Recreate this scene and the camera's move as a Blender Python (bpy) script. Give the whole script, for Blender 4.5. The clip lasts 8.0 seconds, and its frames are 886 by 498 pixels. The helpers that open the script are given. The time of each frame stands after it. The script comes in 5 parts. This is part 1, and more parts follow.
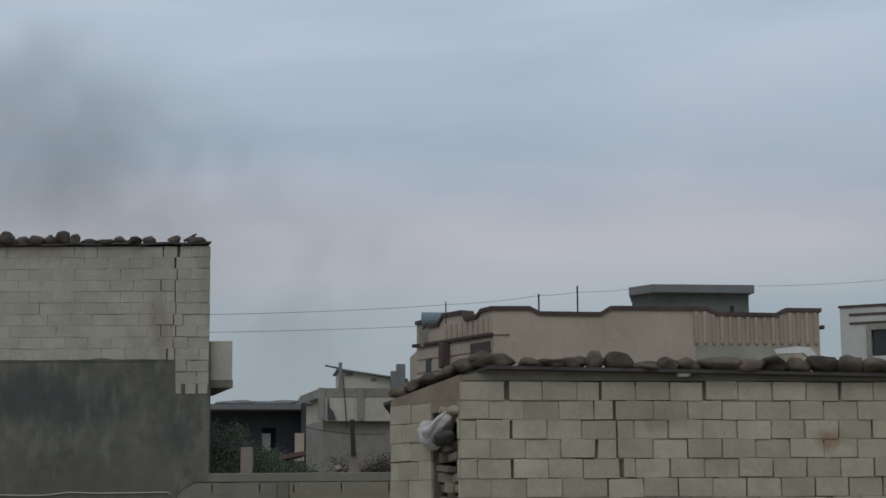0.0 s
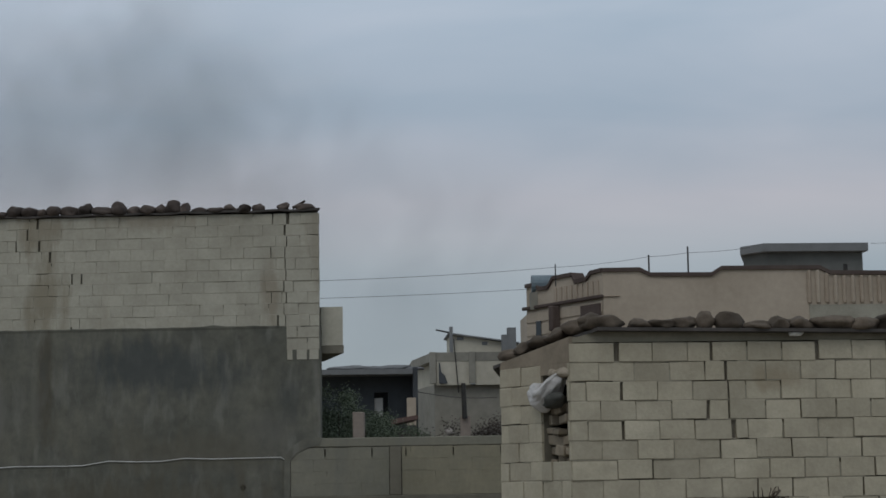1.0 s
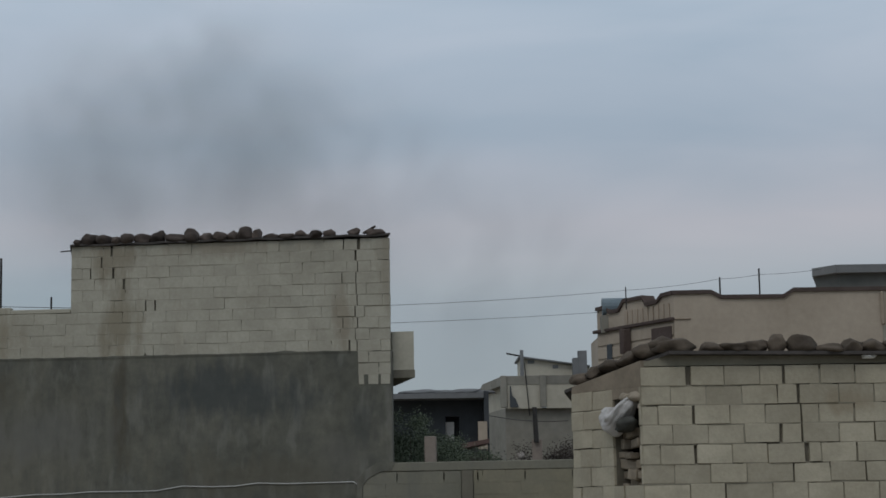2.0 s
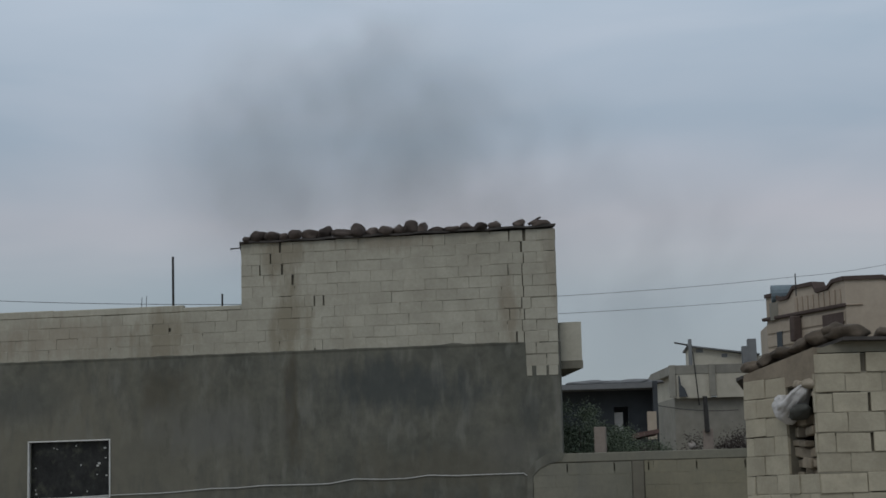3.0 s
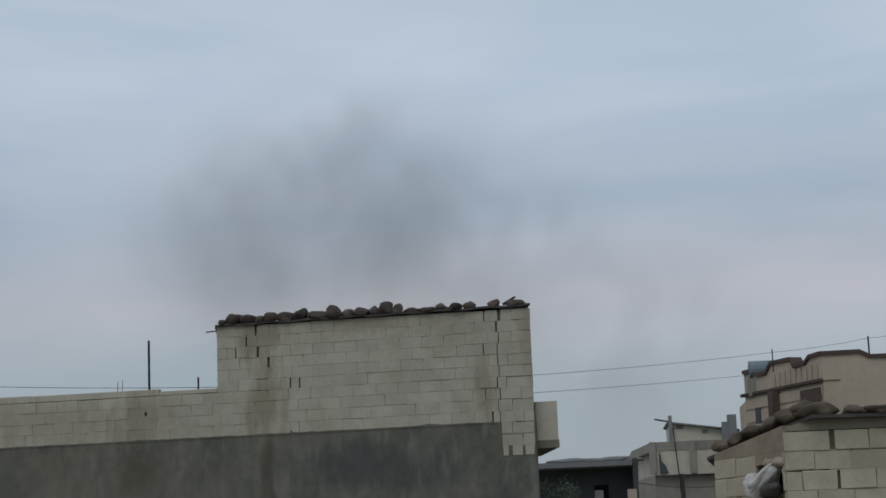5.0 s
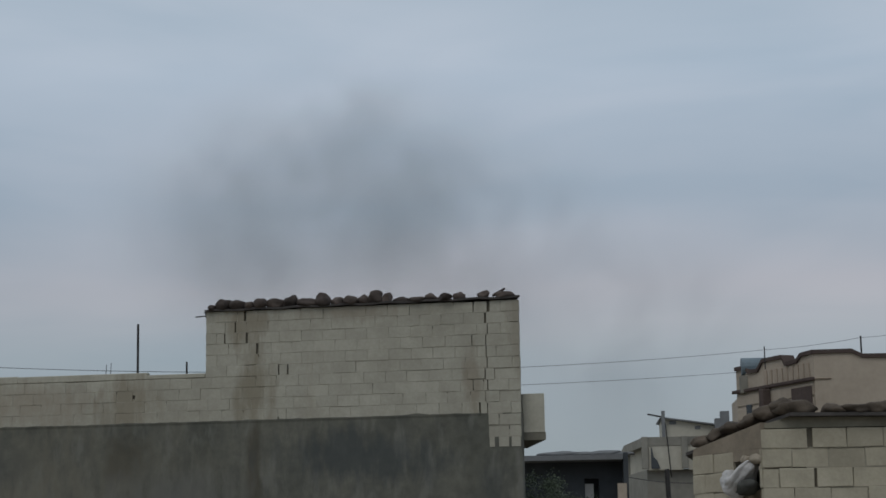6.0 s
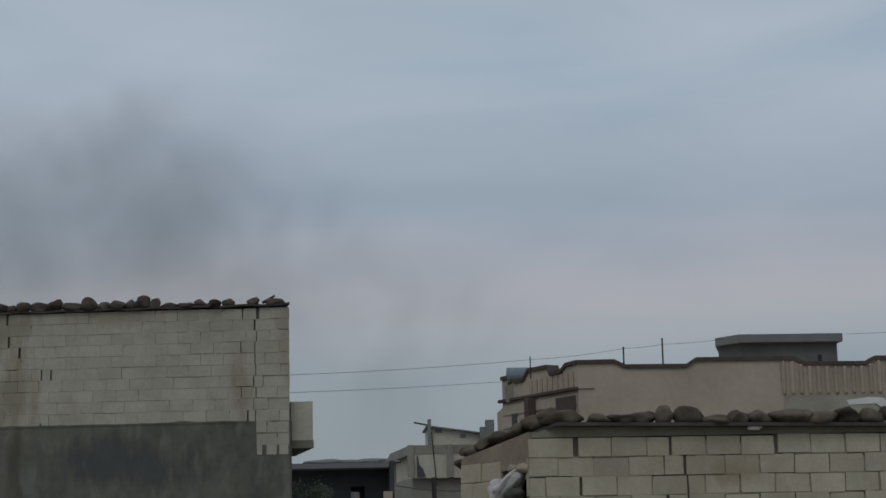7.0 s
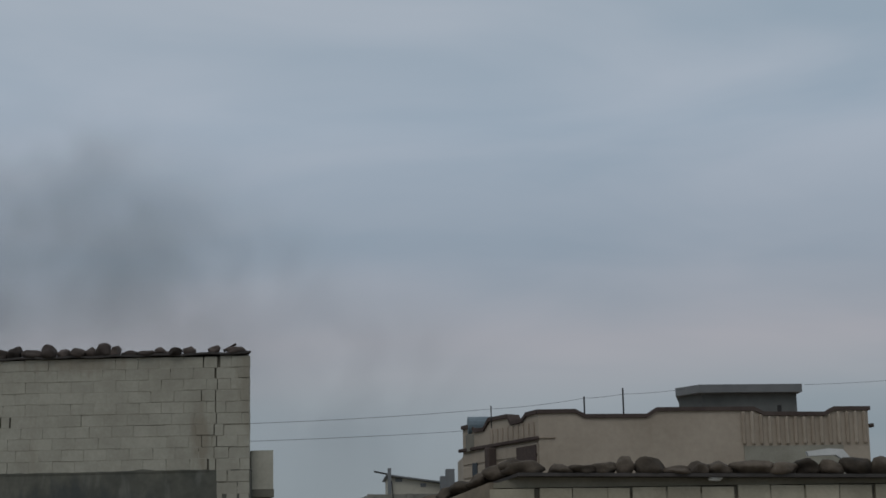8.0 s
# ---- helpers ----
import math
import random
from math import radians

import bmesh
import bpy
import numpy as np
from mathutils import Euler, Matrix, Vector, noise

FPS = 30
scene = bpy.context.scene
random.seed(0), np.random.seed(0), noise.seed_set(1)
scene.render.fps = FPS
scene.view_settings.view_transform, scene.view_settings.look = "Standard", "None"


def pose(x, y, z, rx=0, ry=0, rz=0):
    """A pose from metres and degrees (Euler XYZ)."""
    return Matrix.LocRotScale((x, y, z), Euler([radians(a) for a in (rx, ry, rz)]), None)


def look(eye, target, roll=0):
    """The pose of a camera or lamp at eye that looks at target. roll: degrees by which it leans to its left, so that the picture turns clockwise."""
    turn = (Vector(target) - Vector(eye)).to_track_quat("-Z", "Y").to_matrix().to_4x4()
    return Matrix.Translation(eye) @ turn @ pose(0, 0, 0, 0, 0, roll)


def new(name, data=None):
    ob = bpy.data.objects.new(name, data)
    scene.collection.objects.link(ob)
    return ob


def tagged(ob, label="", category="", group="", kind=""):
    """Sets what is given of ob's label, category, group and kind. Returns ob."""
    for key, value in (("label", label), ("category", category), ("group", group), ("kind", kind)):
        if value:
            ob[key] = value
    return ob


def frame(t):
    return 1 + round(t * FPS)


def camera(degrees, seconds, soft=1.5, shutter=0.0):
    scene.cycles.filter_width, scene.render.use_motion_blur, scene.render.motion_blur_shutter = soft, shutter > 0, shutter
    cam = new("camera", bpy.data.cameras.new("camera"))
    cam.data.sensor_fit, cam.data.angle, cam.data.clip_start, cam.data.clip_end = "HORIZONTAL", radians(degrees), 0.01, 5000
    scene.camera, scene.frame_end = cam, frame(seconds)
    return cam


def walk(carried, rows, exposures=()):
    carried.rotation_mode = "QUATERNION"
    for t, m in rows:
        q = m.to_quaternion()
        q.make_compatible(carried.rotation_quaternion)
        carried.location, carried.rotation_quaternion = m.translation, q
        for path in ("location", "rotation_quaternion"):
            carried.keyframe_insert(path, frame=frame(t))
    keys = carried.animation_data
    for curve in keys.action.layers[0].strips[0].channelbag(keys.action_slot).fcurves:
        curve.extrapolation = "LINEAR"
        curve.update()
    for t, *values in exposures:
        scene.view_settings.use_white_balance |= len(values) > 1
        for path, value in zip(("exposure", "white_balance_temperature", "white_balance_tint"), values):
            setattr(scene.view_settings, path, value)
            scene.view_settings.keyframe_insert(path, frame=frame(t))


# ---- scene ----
cam = camera(27.5304, 8.0, soft=1.6)
PATH = [
    (0, (-0.104, 0.059, 1.632), (2.260, 19.693, 4.620), -0.39),
    (0.2, (-0.096, 0.074, 1.628), (1.864, 19.759, 4.569), -0.34),
    (0.3, (-0.093, 0.081, 1.626), (1.781, 19.816, 4.278), -0.32),
    (0.5, (-0.086, 0.096, 1.621), (1.477, 19.869, 4.186), -0.27),
    (0.7, (-0.080, 0.099, 1.624), (1.165, 19.902, 4.133), -0.51),
    (0.8, (-0.077, 0.101, 1.625), (1.208, 19.904, 4.118), -0.63),
    (1, (-0.072, 0.105, 1.628), (1.085, 19.901, 4.234), -0.87),
    (1.2, (-0.065, 0.092, 1.621), (1.067, 19.853, 4.485), -0.83),
    (2.3, (-0.092, 0.010, 1.640), (-0.121, 19.802, 4.515), -0.90),
    (2.5, (-0.093, 0.039, 1.636), (-0.376, 19.829, 4.512), -0.79),
    (2.7, (-0.102, 0.043, 1.633), (-0.624, 19.827, 4.514), -1.04),
    (2.8, (-0.106, 0.045, 1.632), (-0.770, 19.824, 4.518), -1.17),
    (2.9, (-0.110, 0.047, 1.630), (-0.878, 19.822, 4.521), -1.29),
    (3, (-0.114, 0.049, 1.629), (-1.536, 19.798, 4.451), -1.42),
    (3.1, (-0.121, 0.046, 1.634), (-1.858, 19.646, 4.256), -1.39),
    (3.2, (-0.130, 0.040, 1.643), (-2.081, 19.787, 4.137), -1.33),
    (3.3, (-0.138, 0.035, 1.650), (-2.272, 19.773, 4.070), -1.28),
    (3.5, (-0.155, 0.026, 1.664), (-2.694, 19.717, 4.069), -1.19),
    (3.6, (-0.172, 0.016, 1.667), (-2.886, 19.616, 4.051), -1.02),
    (3.7, (-0.197, 0.007, 1.668), (-2.915, 19.675, 4.078), -0.79),
    (3.9, (-0.239, -0.011, 1.672), (-3.166, 19.631, 4.044), -0.40),
    (4, (-0.221, -0.040, 1.674), (-2.653, 19.646, 4.227), -0.42),
    (4.1, (-0.203, -0.053, 1.672), (-2.812, 19.547, 4.578), -0.48),
    (4.2, (-0.189, -0.056, 1.670), (-2.649, 19.563, 4.674), -0.55),
    (4.3, (-0.172, -0.064, 1.669), (-2.101, 19.606, 4.729), -0.62),
    (4.4, (-0.158, -0.075, 1.667), (-1.446, 19.525, 4.674), -0.71),
    (4.5, (-0.140, -0.080, 1.665), (-1.297, 19.651, 4.723), -0.76),
    (4.6, (-0.109, -0.077, 1.664), (-1.570, 19.523, 4.745), -1.50),
    (4.7, (-0.071, -0.073, 1.664), (-1.554, 19.610, 4.884), -1.33),
    (4.8, (-0.036, -0.070, 1.663), (-1.075, 19.590, 5.188), -1.61),
    (4.9, (-0.004, -0.067, 1.662), (-0.937, 19.533, 5.257), -1.40),
    (5, (0.033, -0.063, 1.662), (-1.160, 19.563, 5.324), -2.18),
    (5.1, (0.080, -0.060, 1.661), (-1.441, 19.540, 5.215), -1.39),
    (5.2, (0.123, -0.058, 1.659), (-1.442, 19.586, 5.078), -0.60),
    (6.3, (0.251, -0.032, 1.648), (-0.529, 19.627, 5.241), -1.66),
    (6.4, (0.246, -0.014, 1.655), (0.014, 19.586, 5.216), -1.71),
    (6.5, (0.236, 0.001, 1.663), (0.348, 19.681, 5.226), -1.52),
    (6.7, (0.222, -0.002, 1.664), (1.117, 19.656, 5.236), -1.41),
    (7, (0.201, -0.007, 1.665), (1.529, 19.623, 5.259), -1.25),
    (7.5, (0.195, -0.024, 1.673), (1.852, 19.570, 5.322), -1.48),
    (7.7, (0.187, -0.038, 1.674), (1.843, 19.536, 5.433), -1.36),
    (8, (0.176, -0.059, 1.674), (1.939, 19.436, 5.782), -1.17),
]
walk(cam, [(t, look(eye, target, roll)) for t, eye, target, roll in PATH], exposures=((0, 0.06), (0.5, 0.02), (1.0, 0.0), (2.5, -0.02), (3.5, 0.12), (4.0, 0.25), (4.5, 0.26), (5.0, 0.12), (6.5, -0.10), (7.0, -0.2), (7.5, -0.25), (8.0, -0.33)))

# ---- light ----
world = bpy.data.worlds.new("overcast_sky")
scene.world = world
world.use_nodes = True
wn = world.node_tree
wn.nodes.clear()


def wnode(kind, **kw):
    n = wn.nodes.new(kind)
    for k, v in kw.items():
        n.inputs[k].default_value = v
    return n


w_out = wnode("ShaderNodeOutputWorld")
w_bg = wnode("ShaderNodeBackground", Strength=1.0)
w_sky = wnode("ShaderNodeTexSky")
w_sky.sky_type = "NISHITA"
w_sky.sun_disc = False
w_sky.sun_elevation = radians(48)
w_sky.sun_rotation = radians(200)
w_dim = wnode("ShaderNodeMix")
w_dim.data_type = "RGBA"
w_dim.blend_type = "MULTIPLY"
w_dim.inputs[0].default_value = 1.0
w_dim.inputs[7].default_value = (0.1, 0.1, 0.1, 1)
wn.links.new(w_sky.outputs[0], w_dim.inputs[6])
w_tc = wnode("ShaderNodeTexCoord")
w_sep = wnode("ShaderNodeSeparateXYZ")
wn.links.new(w_tc.outputs["Generated"], w_sep.inputs[0])
# cloud deck: dull near the horizon, brighter overhead
w_grad = wnode("ShaderNodeValToRGB")
cr = w_grad.color_ramp
cr.elements[0].position, cr.elements[0].color = 0.0, (0.285, 0.325, 0.36, 1)
cr.elements[1].position, cr.elements[1].color = 1.0, (0.55, 0.58, 0.61, 1)
for pos, col in ((0.075, (0.275, 0.318, 0.36, 1)), (0.12, (0.335, 0.378, 0.422, 1)), (0.155, (0.425, 0.428, 0.472, 1)), (0.20, (0.385, 0.435, 0.51, 1)), (0.27, (0.44, 0.515, 0.61, 1)), (0.5, (0.49, 0.55, 0.61, 1))):
    e = cr.elements.new(pos)
    e.color = col
wn.links.new(w_sep.outputs[2], w_grad.inputs[0])
w_map = wnode("ShaderNodeMapping", Scale=(2.2, 2.2, 9.0))
wn.links.new(w_tc.outputs["Generated"], w_map.inputs[0])
w_noise = wnode("ShaderNodeTexNoise", Scale=1.9, Detail=4.0, Roughness=0.45, Distortion=0.4)
wn.links.new(w_map.outputs[0], w_noise.inputs["Vector"])
w_ramp = wnode("ShaderNodeValToRGB")
w_ramp.color_ramp.elements[0].position, w_ramp.color_ramp.elements[0].color = 0.32, (0.85, 0.905, 0.92, 1)
w_ramp.color_ramp.elements[1].position, w_ramp.color_ramp.elements[1].color = 0.68, (1.10, 1.07, 1.045, 1)
wn.links.new(w_noise.outputs["Fac"], w_ramp.inputs[0])
w_mul = wnode("ShaderNodeMix")
w_mul.data_type = "RGBA"
w_mul.blend_type = "MULTIPLY"
w_mul.inputs[0].default_value = 1.0
wn.links.new(w_grad.outputs[0], w_mul.inputs[6])
wn.links.new(w_ramp.outputs[0], w_mul.inputs[7])
w_mix = wnode("ShaderNodeMix")
w_mix.data_type = "RGBA"
w_mix.inputs[0].default_value = 0.9
wn.links.new(w_dim.outputs[2], w_mix.inputs[6])
wn.links.new(w_mul.outputs[2], w_mix.inputs[7])
wn.links.new(w_mix.outputs[2], w_bg.inputs[0])
wn.links.new(w_bg.outputs[0], w_out.inputs[0])

sun_data = bpy.data.lights.new("sun", "SUN")
sun_data.energy = 0.40
sun_data.angle = radians(25)
sun_data.color = (1.0, 0.96, 0.9)
sun = new("sun", sun_data)
sun.matrix_world = look((-12, -30, 36), (0, 0, 0))
scene.view_settings.exposure = 0.0


# ---- materials ----
def surface(name, dark, light, grain=14.0, blotch=1.2, rough=0.9, bump=0.35, spread=0.0, streak=0.0, streak_col=(0.1, 0.09, 0.08), metal=0.0, streak_size=(2.2, 2.2, 0.28), streak_from=0.52, speck=0.16, mottle=0.0, mottle_size=(2.5, 2.5, 2.5), mottle_col=(0.1, 0.1, 0.1), smear=0.0, smear_col=(0.2, 0.2, 0.18), stains=()):
    """Two scales of variation, bump, a tone of its own for each piece and optional run-down stains."""
    m = bpy.data.materials.new(name)
    m.use_nodes = True
    nt = m.node_tree
    b = nt.nodes["Principled BSDF"]
    b.inputs["Roughness"].default_value = rough
    b.inputs["Metallic"].default_value = metal
    b.inputs["Specular IOR Level"].default_value = 0.25
    geo = nt.nodes.new("ShaderNodeNewGeometry")

    def noise_tex(scale, detail, vec):
        n = nt.nodes.new("ShaderNodeTexNoise")
        n.inputs["Scale"].default_value = scale
        n.inputs["Detail"].default_value = detail
        n.inputs["Roughness"].default_value = 0.6
        nt.links.new(vec, n.inputs["Vector"])
        return n.outputs["Fac"]

    def mixed(fac, a, c, mode="MIX"):
        n = nt.nodes.new("ShaderNodeMix")
        n.data_type = "RGBA"
        n.blend_type = mode
        for sock, v in ((n.inputs[0], fac), (n.inputs[6], a), (n.inputs[7], c)):
            if isinstance(v, (int, float)):
                sock.default_value = v
            elif isinstance(v, tuple):
                sock.default_value = (*v, 1)
            else:
                nt.links.new(v, sock)
        return n.outputs[2]

    def remap(value, lo, hi, out_lo=0.0, out_hi=1.0):
        n = nt.nodes.new("ShaderNodeMapRange")
        nt.links.new(value, n.inputs[0])
        for k, v in zip((1, 2, 3, 4), (lo, hi, out_lo, out_hi)):
            n.inputs[k].default_value = v
        return n.outputs[0]

    pos = geo.outputs["Position"]
    big = noise_tex(blotch, 4, pos)
    fine = noise_tex(grain, 5, pos)
    col = mixed(remap(big, 0.3, 0.7), dark, light)
    col = mixed(speck, col, mixed(remap(fine, 0.3, 0.7), tuple(0.6 * v for v in dark), tuple(min(1, 1.15 * v) for v in light)))
    if spread:
        info = nt.nodes.new("ShaderNodeObjectInfo")
        tone = remap(info.outputs["Random"], 0, 1, 1 - spread, 1 + spread)
        col = mixed(1.0, col, tone, "MULTIPLY")
    if streak:
        mp = nt.nodes.new("ShaderNodeMapping")
        mp.inputs["Scale"].default_value = streak_size
        nt.links.new(pos, mp.inputs[0])
        s = noise_tex(1.0, 5, mp.outputs[0])
        col = mixed(remap(s, streak_from, streak_from + 0.2, 0, streak), col, streak_col)
    if mottle:
        mp = nt.nodes.new("ShaderNodeMapping")
        mp.inputs["Scale"].default_value = mottle_size
        nt.links.new(pos, mp.inputs[0])
        s = noise_tex(1.0, 6, mp.outputs[0])
        col = mixed(remap(s, 0.42, 0.68, 0, mottle), col, mottle_col)
    if smear:
        mp = nt.nodes.new("ShaderNodeMapping")
        mp.inputs["Scale"].default_value = (3.4, 3.4, 1.1)
        mp.inputs["Location"].default_value = (3.0, 1.0, 7.0)
        nt.links.new(pos, mp.inputs[0])
        s = noise_tex(1.0, 4, mp.outputs[0])
        col = mixed(remap(s, 0.53, 0.66, 0, smear), col, smear_col)
    for centre, size, tint, strength in stains:
        off = nt.nodes.new("ShaderNodeVectorMath")
        off.operation = "SUBTRACT"
        nt.links.new(pos, off.inputs[0])
        off.inputs[1].default_value = centre
        div = nt.nodes.new("ShaderNodeVectorMath")
        div.operation = "DIVIDE"
        nt.links.new(off.outputs[0], div.inputs[0])
        div.inputs[1].default_value = size
        ln = nt.nodes.new("ShaderNodeVectorMath")
        ln.operation = "LENGTH"
        nt.links.new(div.outputs[0], ln.inputs[0])
        mp = nt.nodes.new("ShaderNodeMapping")
        mp.inputs["Scale"].default_value = (5.0, 5.0, 1.3)
        nt.links.new(pos, mp.inputs[0])
        ragged = remap(noise_tex(1.0, 5, mp.outputs[0]), 0.3, 0.7, -0.55, 0.55)
        add = nt.nodes.new("ShaderNodeMath")
        nt.links.new(ln.outputs["Value"], add.inputs[0])
        nt.links.new(ragged, add.inputs[1])
        col = mixed(remap(add.outputs[0], 1.15, 0.35, 0, strength), col, tint)
    nt.links.new(col, b.inputs["Base Color"])
    if bump:
        bp = nt.nodes.new("ShaderNodeBump")
        bp.inputs["Strength"].default_value = bump
        bp.inputs["Distance"].default_value = 0.01
        nt.links.new(fine, bp.inputs["Height"])
        nt.links.new(bp.outputs[0], b.inputs["Normal"])
    return m


M_BLOCK = surface("pale_block", (0.34, 0.32, 0.262), (0.47, 0.45, 0.378), grain=18, blotch=0.8, spread=0.06, streak=0.55, streak_col=(0.25, 0.21, 0.15), streak_size=(1.3, 1.3, 0.3), streak_from=0.56, bump=0.25, mottle=0.35, mottle_size=(3, 3, 3), mottle_col=(0.27, 0.25, 0.2), stains=(((-5.27, 32.28, 5.0), (0.45, 3.0, 0.85), (0.205, 0.175, 0.12), 0.65), ((-5.40, 32.29, 6.3), (0.5, 3.0, 0.35), (0.22, 0.185, 0.13), 0.6), ((-7.59, 32.52, 4.75), (0.6, 3.0, 0.55), (0.21, 0.175, 0.12), 0.6), ((-1.23, 31.85, 5.0), (0.2, 3.0, 0.6), (0.22, 0.18, 0.13), 0.55), ((-11.42, 32.92, 4.6), (0.8, 3.0, 0.35), (0.24, 0.19, 0.14), 0.55), ((-9.63, 32.74, 4.9), (1.4, 3.0, 0.4), (0.27, 0.22, 0.165), 0.45), ((-3.46, 32.09, 6.4), (0.9, 3.0, 0.22), (0.24, 0.20, 0.15), 0.5), ((-0.48, 31.77, 6.0), (0.15, 3.0, 0.7), (0.25, 0.22, 0.17), 0.5)))
M_BLOCK_HUT = surface("hut_block", (0.36, 0.322, 0.243), (0.48, 0.437, 0.34), grain=26, blotch=1.6, spread=0.12, streak=0.3, streak_col=(0.24, 0.185, 0.12), streak_from=0.58, bump=0.5, mottle=0.4, mottle_size=(4, 4, 4), mottle_col=(0.26, 0.235, 0.18), stains=(((6.35, 18.9, 2.48), (0.22, 2, 0.12), (0.30, 0.19, 0.10), 0.7), ((1.95, 19.6, 2.75), (0.35, 2, 0.3), (0.30, 0.24, 0.17), 0.25), ((4.5, 18.9, 2.7), (0.3, 2, 0.12), (0.27, 0.22, 0.15), 0.5)))
M_MORTAR = surface("dark_mortar", (0.10, 0.09, 0.07), (0.22, 0.2, 0.16), grain=30, blotch=2)
M_MORTAR_PALE = surface("pale_mortar", (0.26, 0.245, 0.2), (0.38, 0.36, 0.30), grain=30, blotch=1.2)
M_PLASTER = surface("grey_render", (0.100, 0.100, 0.083), (0.185, 0.179, 0.148), grain=5, blotch=0.6, bump=0.25, streak=0.22, streak_col=(0.06, 0.064, 0.056), streak_size=(1.6, 1.6, 0.6), streak_from=0.46, speck=0.34, smear=0.55, smear_col=(0.20, 0.197, 0.175), mottle=0.6, mottle_size=(2.2, 2.2, 2.0), mottle_col=(0.082, 0.085, 0.076), stains=(((-1.744, 31.907, 1.66), (0.05, 3.0, 0.045), (0.012, 0.01, 0.008), 1.0), ((-2.7, 32.0, 2.3), (1.8, 3.0, 0.45), (0.13, 0.118, 0.09), 0.5), ((-8.44, 32.61, 2.8), (3.4, 4.0, 1.5), (0.195, 0.182, 0.144), 0.5), ((-10.6, 32.8, 2.4), (2.2, 4.0, 1.7), (0.165, 0.152, 0.115), 0.5), ((-5.21, 32.27, 3.4), (0.16, 3.0, 1.2), (0.085, 0.075, 0.055), 0.7), ((-7.64, 32.53, 3.9), (0.5, 3.0, 0.5), (0.09, 0.08, 0.06), 0.6), ((-3.27, 32.07, 3.75), (1.6, 3.0, 0.5), (0.062, 0.070, 0.072), 0.7), ((-6.65, 32.42, 3.1), (1.3, 3.0, 0.5), (0.15, 0.15, 0.142), 0.5), ((-9.23, 32.69, 1.4), (2.2, 3.0, 0.45), (0.10, 0.088, 0.062), 0.6), ((-3.66, 32.11, 1.4), (2.5, 3.0, 0.5), (0.105, 0.092, 0.066), 0.6), ((-11.82, 32.97, 3.0), (0.3, 3.0, 1.5), (0.12, 0.11, 0.09), 0.5), ((-1.28, 31.86, 2.6), (0.5, 3.0, 0.4), (0.15, 0.145, 0.13), 0.5), ((-0.88, 31.82, 3.3), (0.35, 3.0, 0.5), (0.06, 0.066, 0.066), 0.5), ((-10.33, 32.81, 3.7), (0.9, 3.0, 0.5), (0.075, 0.08, 0.078), 0.5)))
M_CONCRETE = surface("raw_concrete", (0.15, 0.14, 0.112), (0.25, 0.235, 0.19), grain=12, blotch=1.0, streak=0.4, streak_col=(0.1, 0.095, 0.085))
M_STONE_DARK = surface("dark_roof_stone", (0.054, 0.043, 0.034), (0.135, 0.108, 0.083), grain=16, blotch=5, spread=0.4, bump=0.8)
M_STONE = surface("roof_stone", (0.045, 0.036, 0.033), (0.11, 0.087, 0.075), grain=16, blotch=5, spread=0.35, bump=0.8)
M_FIELDSTONE = surface("field_stone", (0.07, 0.055, 0.035), (0.15, 0.115, 0.075), grain=14, blotch=3, spread=0.3, bump=0.8)
M_SHEET = surface("dark_roofing", (0.05, 0.046, 0.043), (0.09, 0.08, 0.075), grain=12, blotch=3, rough=0.7)
M_BEIGE = surface("beige_render", (0.37, 0.31, 0.245), (0.47, 0.40, 0.325), grain=6, blotch=0.5, bump=0.1, streak=0.4, streak_col=(0.28, 0.22, 0.18), streak_size=(0.8, 0.8, 0.15), streak_from=0.55)
M_BROWN = surface("brown_coping", (0.07, 0.05, 0.045), (0.11, 0.085, 0.075), grain=8, blotch=1)
M_GREY_FAR = surface("far_concrete", (0.205, 0.195, 0.165), (0.32, 0.305, 0.265), grain=4, blotch=0.5, bump=0.1, streak=0.4, streak_col=(0.15, 0.145, 0.14), streak_size=(0.7, 0.7, 0.15))
M_DARK_FAR = surface("dark_blue_grey_paint", (0.05, 0.056, 0.064), (0.085, 0.092, 0.10), grain=4, blotch=0.6, bump=0.1)
M_WHITE_FAR = surface("white_render", (0.43, 0.42, 0.40), (0.57, 0.56, 0.54), grain=5, blotch=0.5, bump=0.1, streak=0.3, streak_col=(0.38, 0.36, 0.34), streak_size=(0.7, 0.7, 0.15))
M_OCHRE = surface("ochre_render", (0.27, 0.215, 0.12), (0.35, 0.285, 0.17), grain=5, blotch=0.6, bump=0.1)
M_WHITE = surface("white_paint", (0.62, 0.62, 0.60), (0.75, 0.75, 0.73), grain=30, blotch=4, rough=0.5, bump=0.1)
M_RAG = surface("dark_cloth", (0.045, 0.045, 0.04), (0.10, 0.10, 0.09), grain=30, blotch=5, rough=0.9, bump=0.4)
M_BAG = surface("white_woven_sack", (0.40, 0.385, 0.37), (0.62, 0.60, 0.59), grain=60, blotch=5, rough=0.6, bump=0.3)
M_STEEL = surface("dark_steel", (0.03, 0.03, 0.032), (0.06, 0.055, 0.05), grain=40, blotch=8, rough=0.6, metal=0.4)
M_CABLE = surface("pale_cable", (0.5, 0.5, 0.48), (0.62, 0.62, 0.6), grain=40, blotch=4, rough=0.5, bump=0)
M_RED = surface("dark_red_cloth", (0.13, 0.018, 0.02), (0.22, 0.035, 0.035), grain=20, blotch=4, rough=0.8)
M_BLACK = surface("black_cloth", (0.012, 0.012, 0.015), (0.03, 0.03, 0.034), grain=20, blotch=4, rough=0.8)
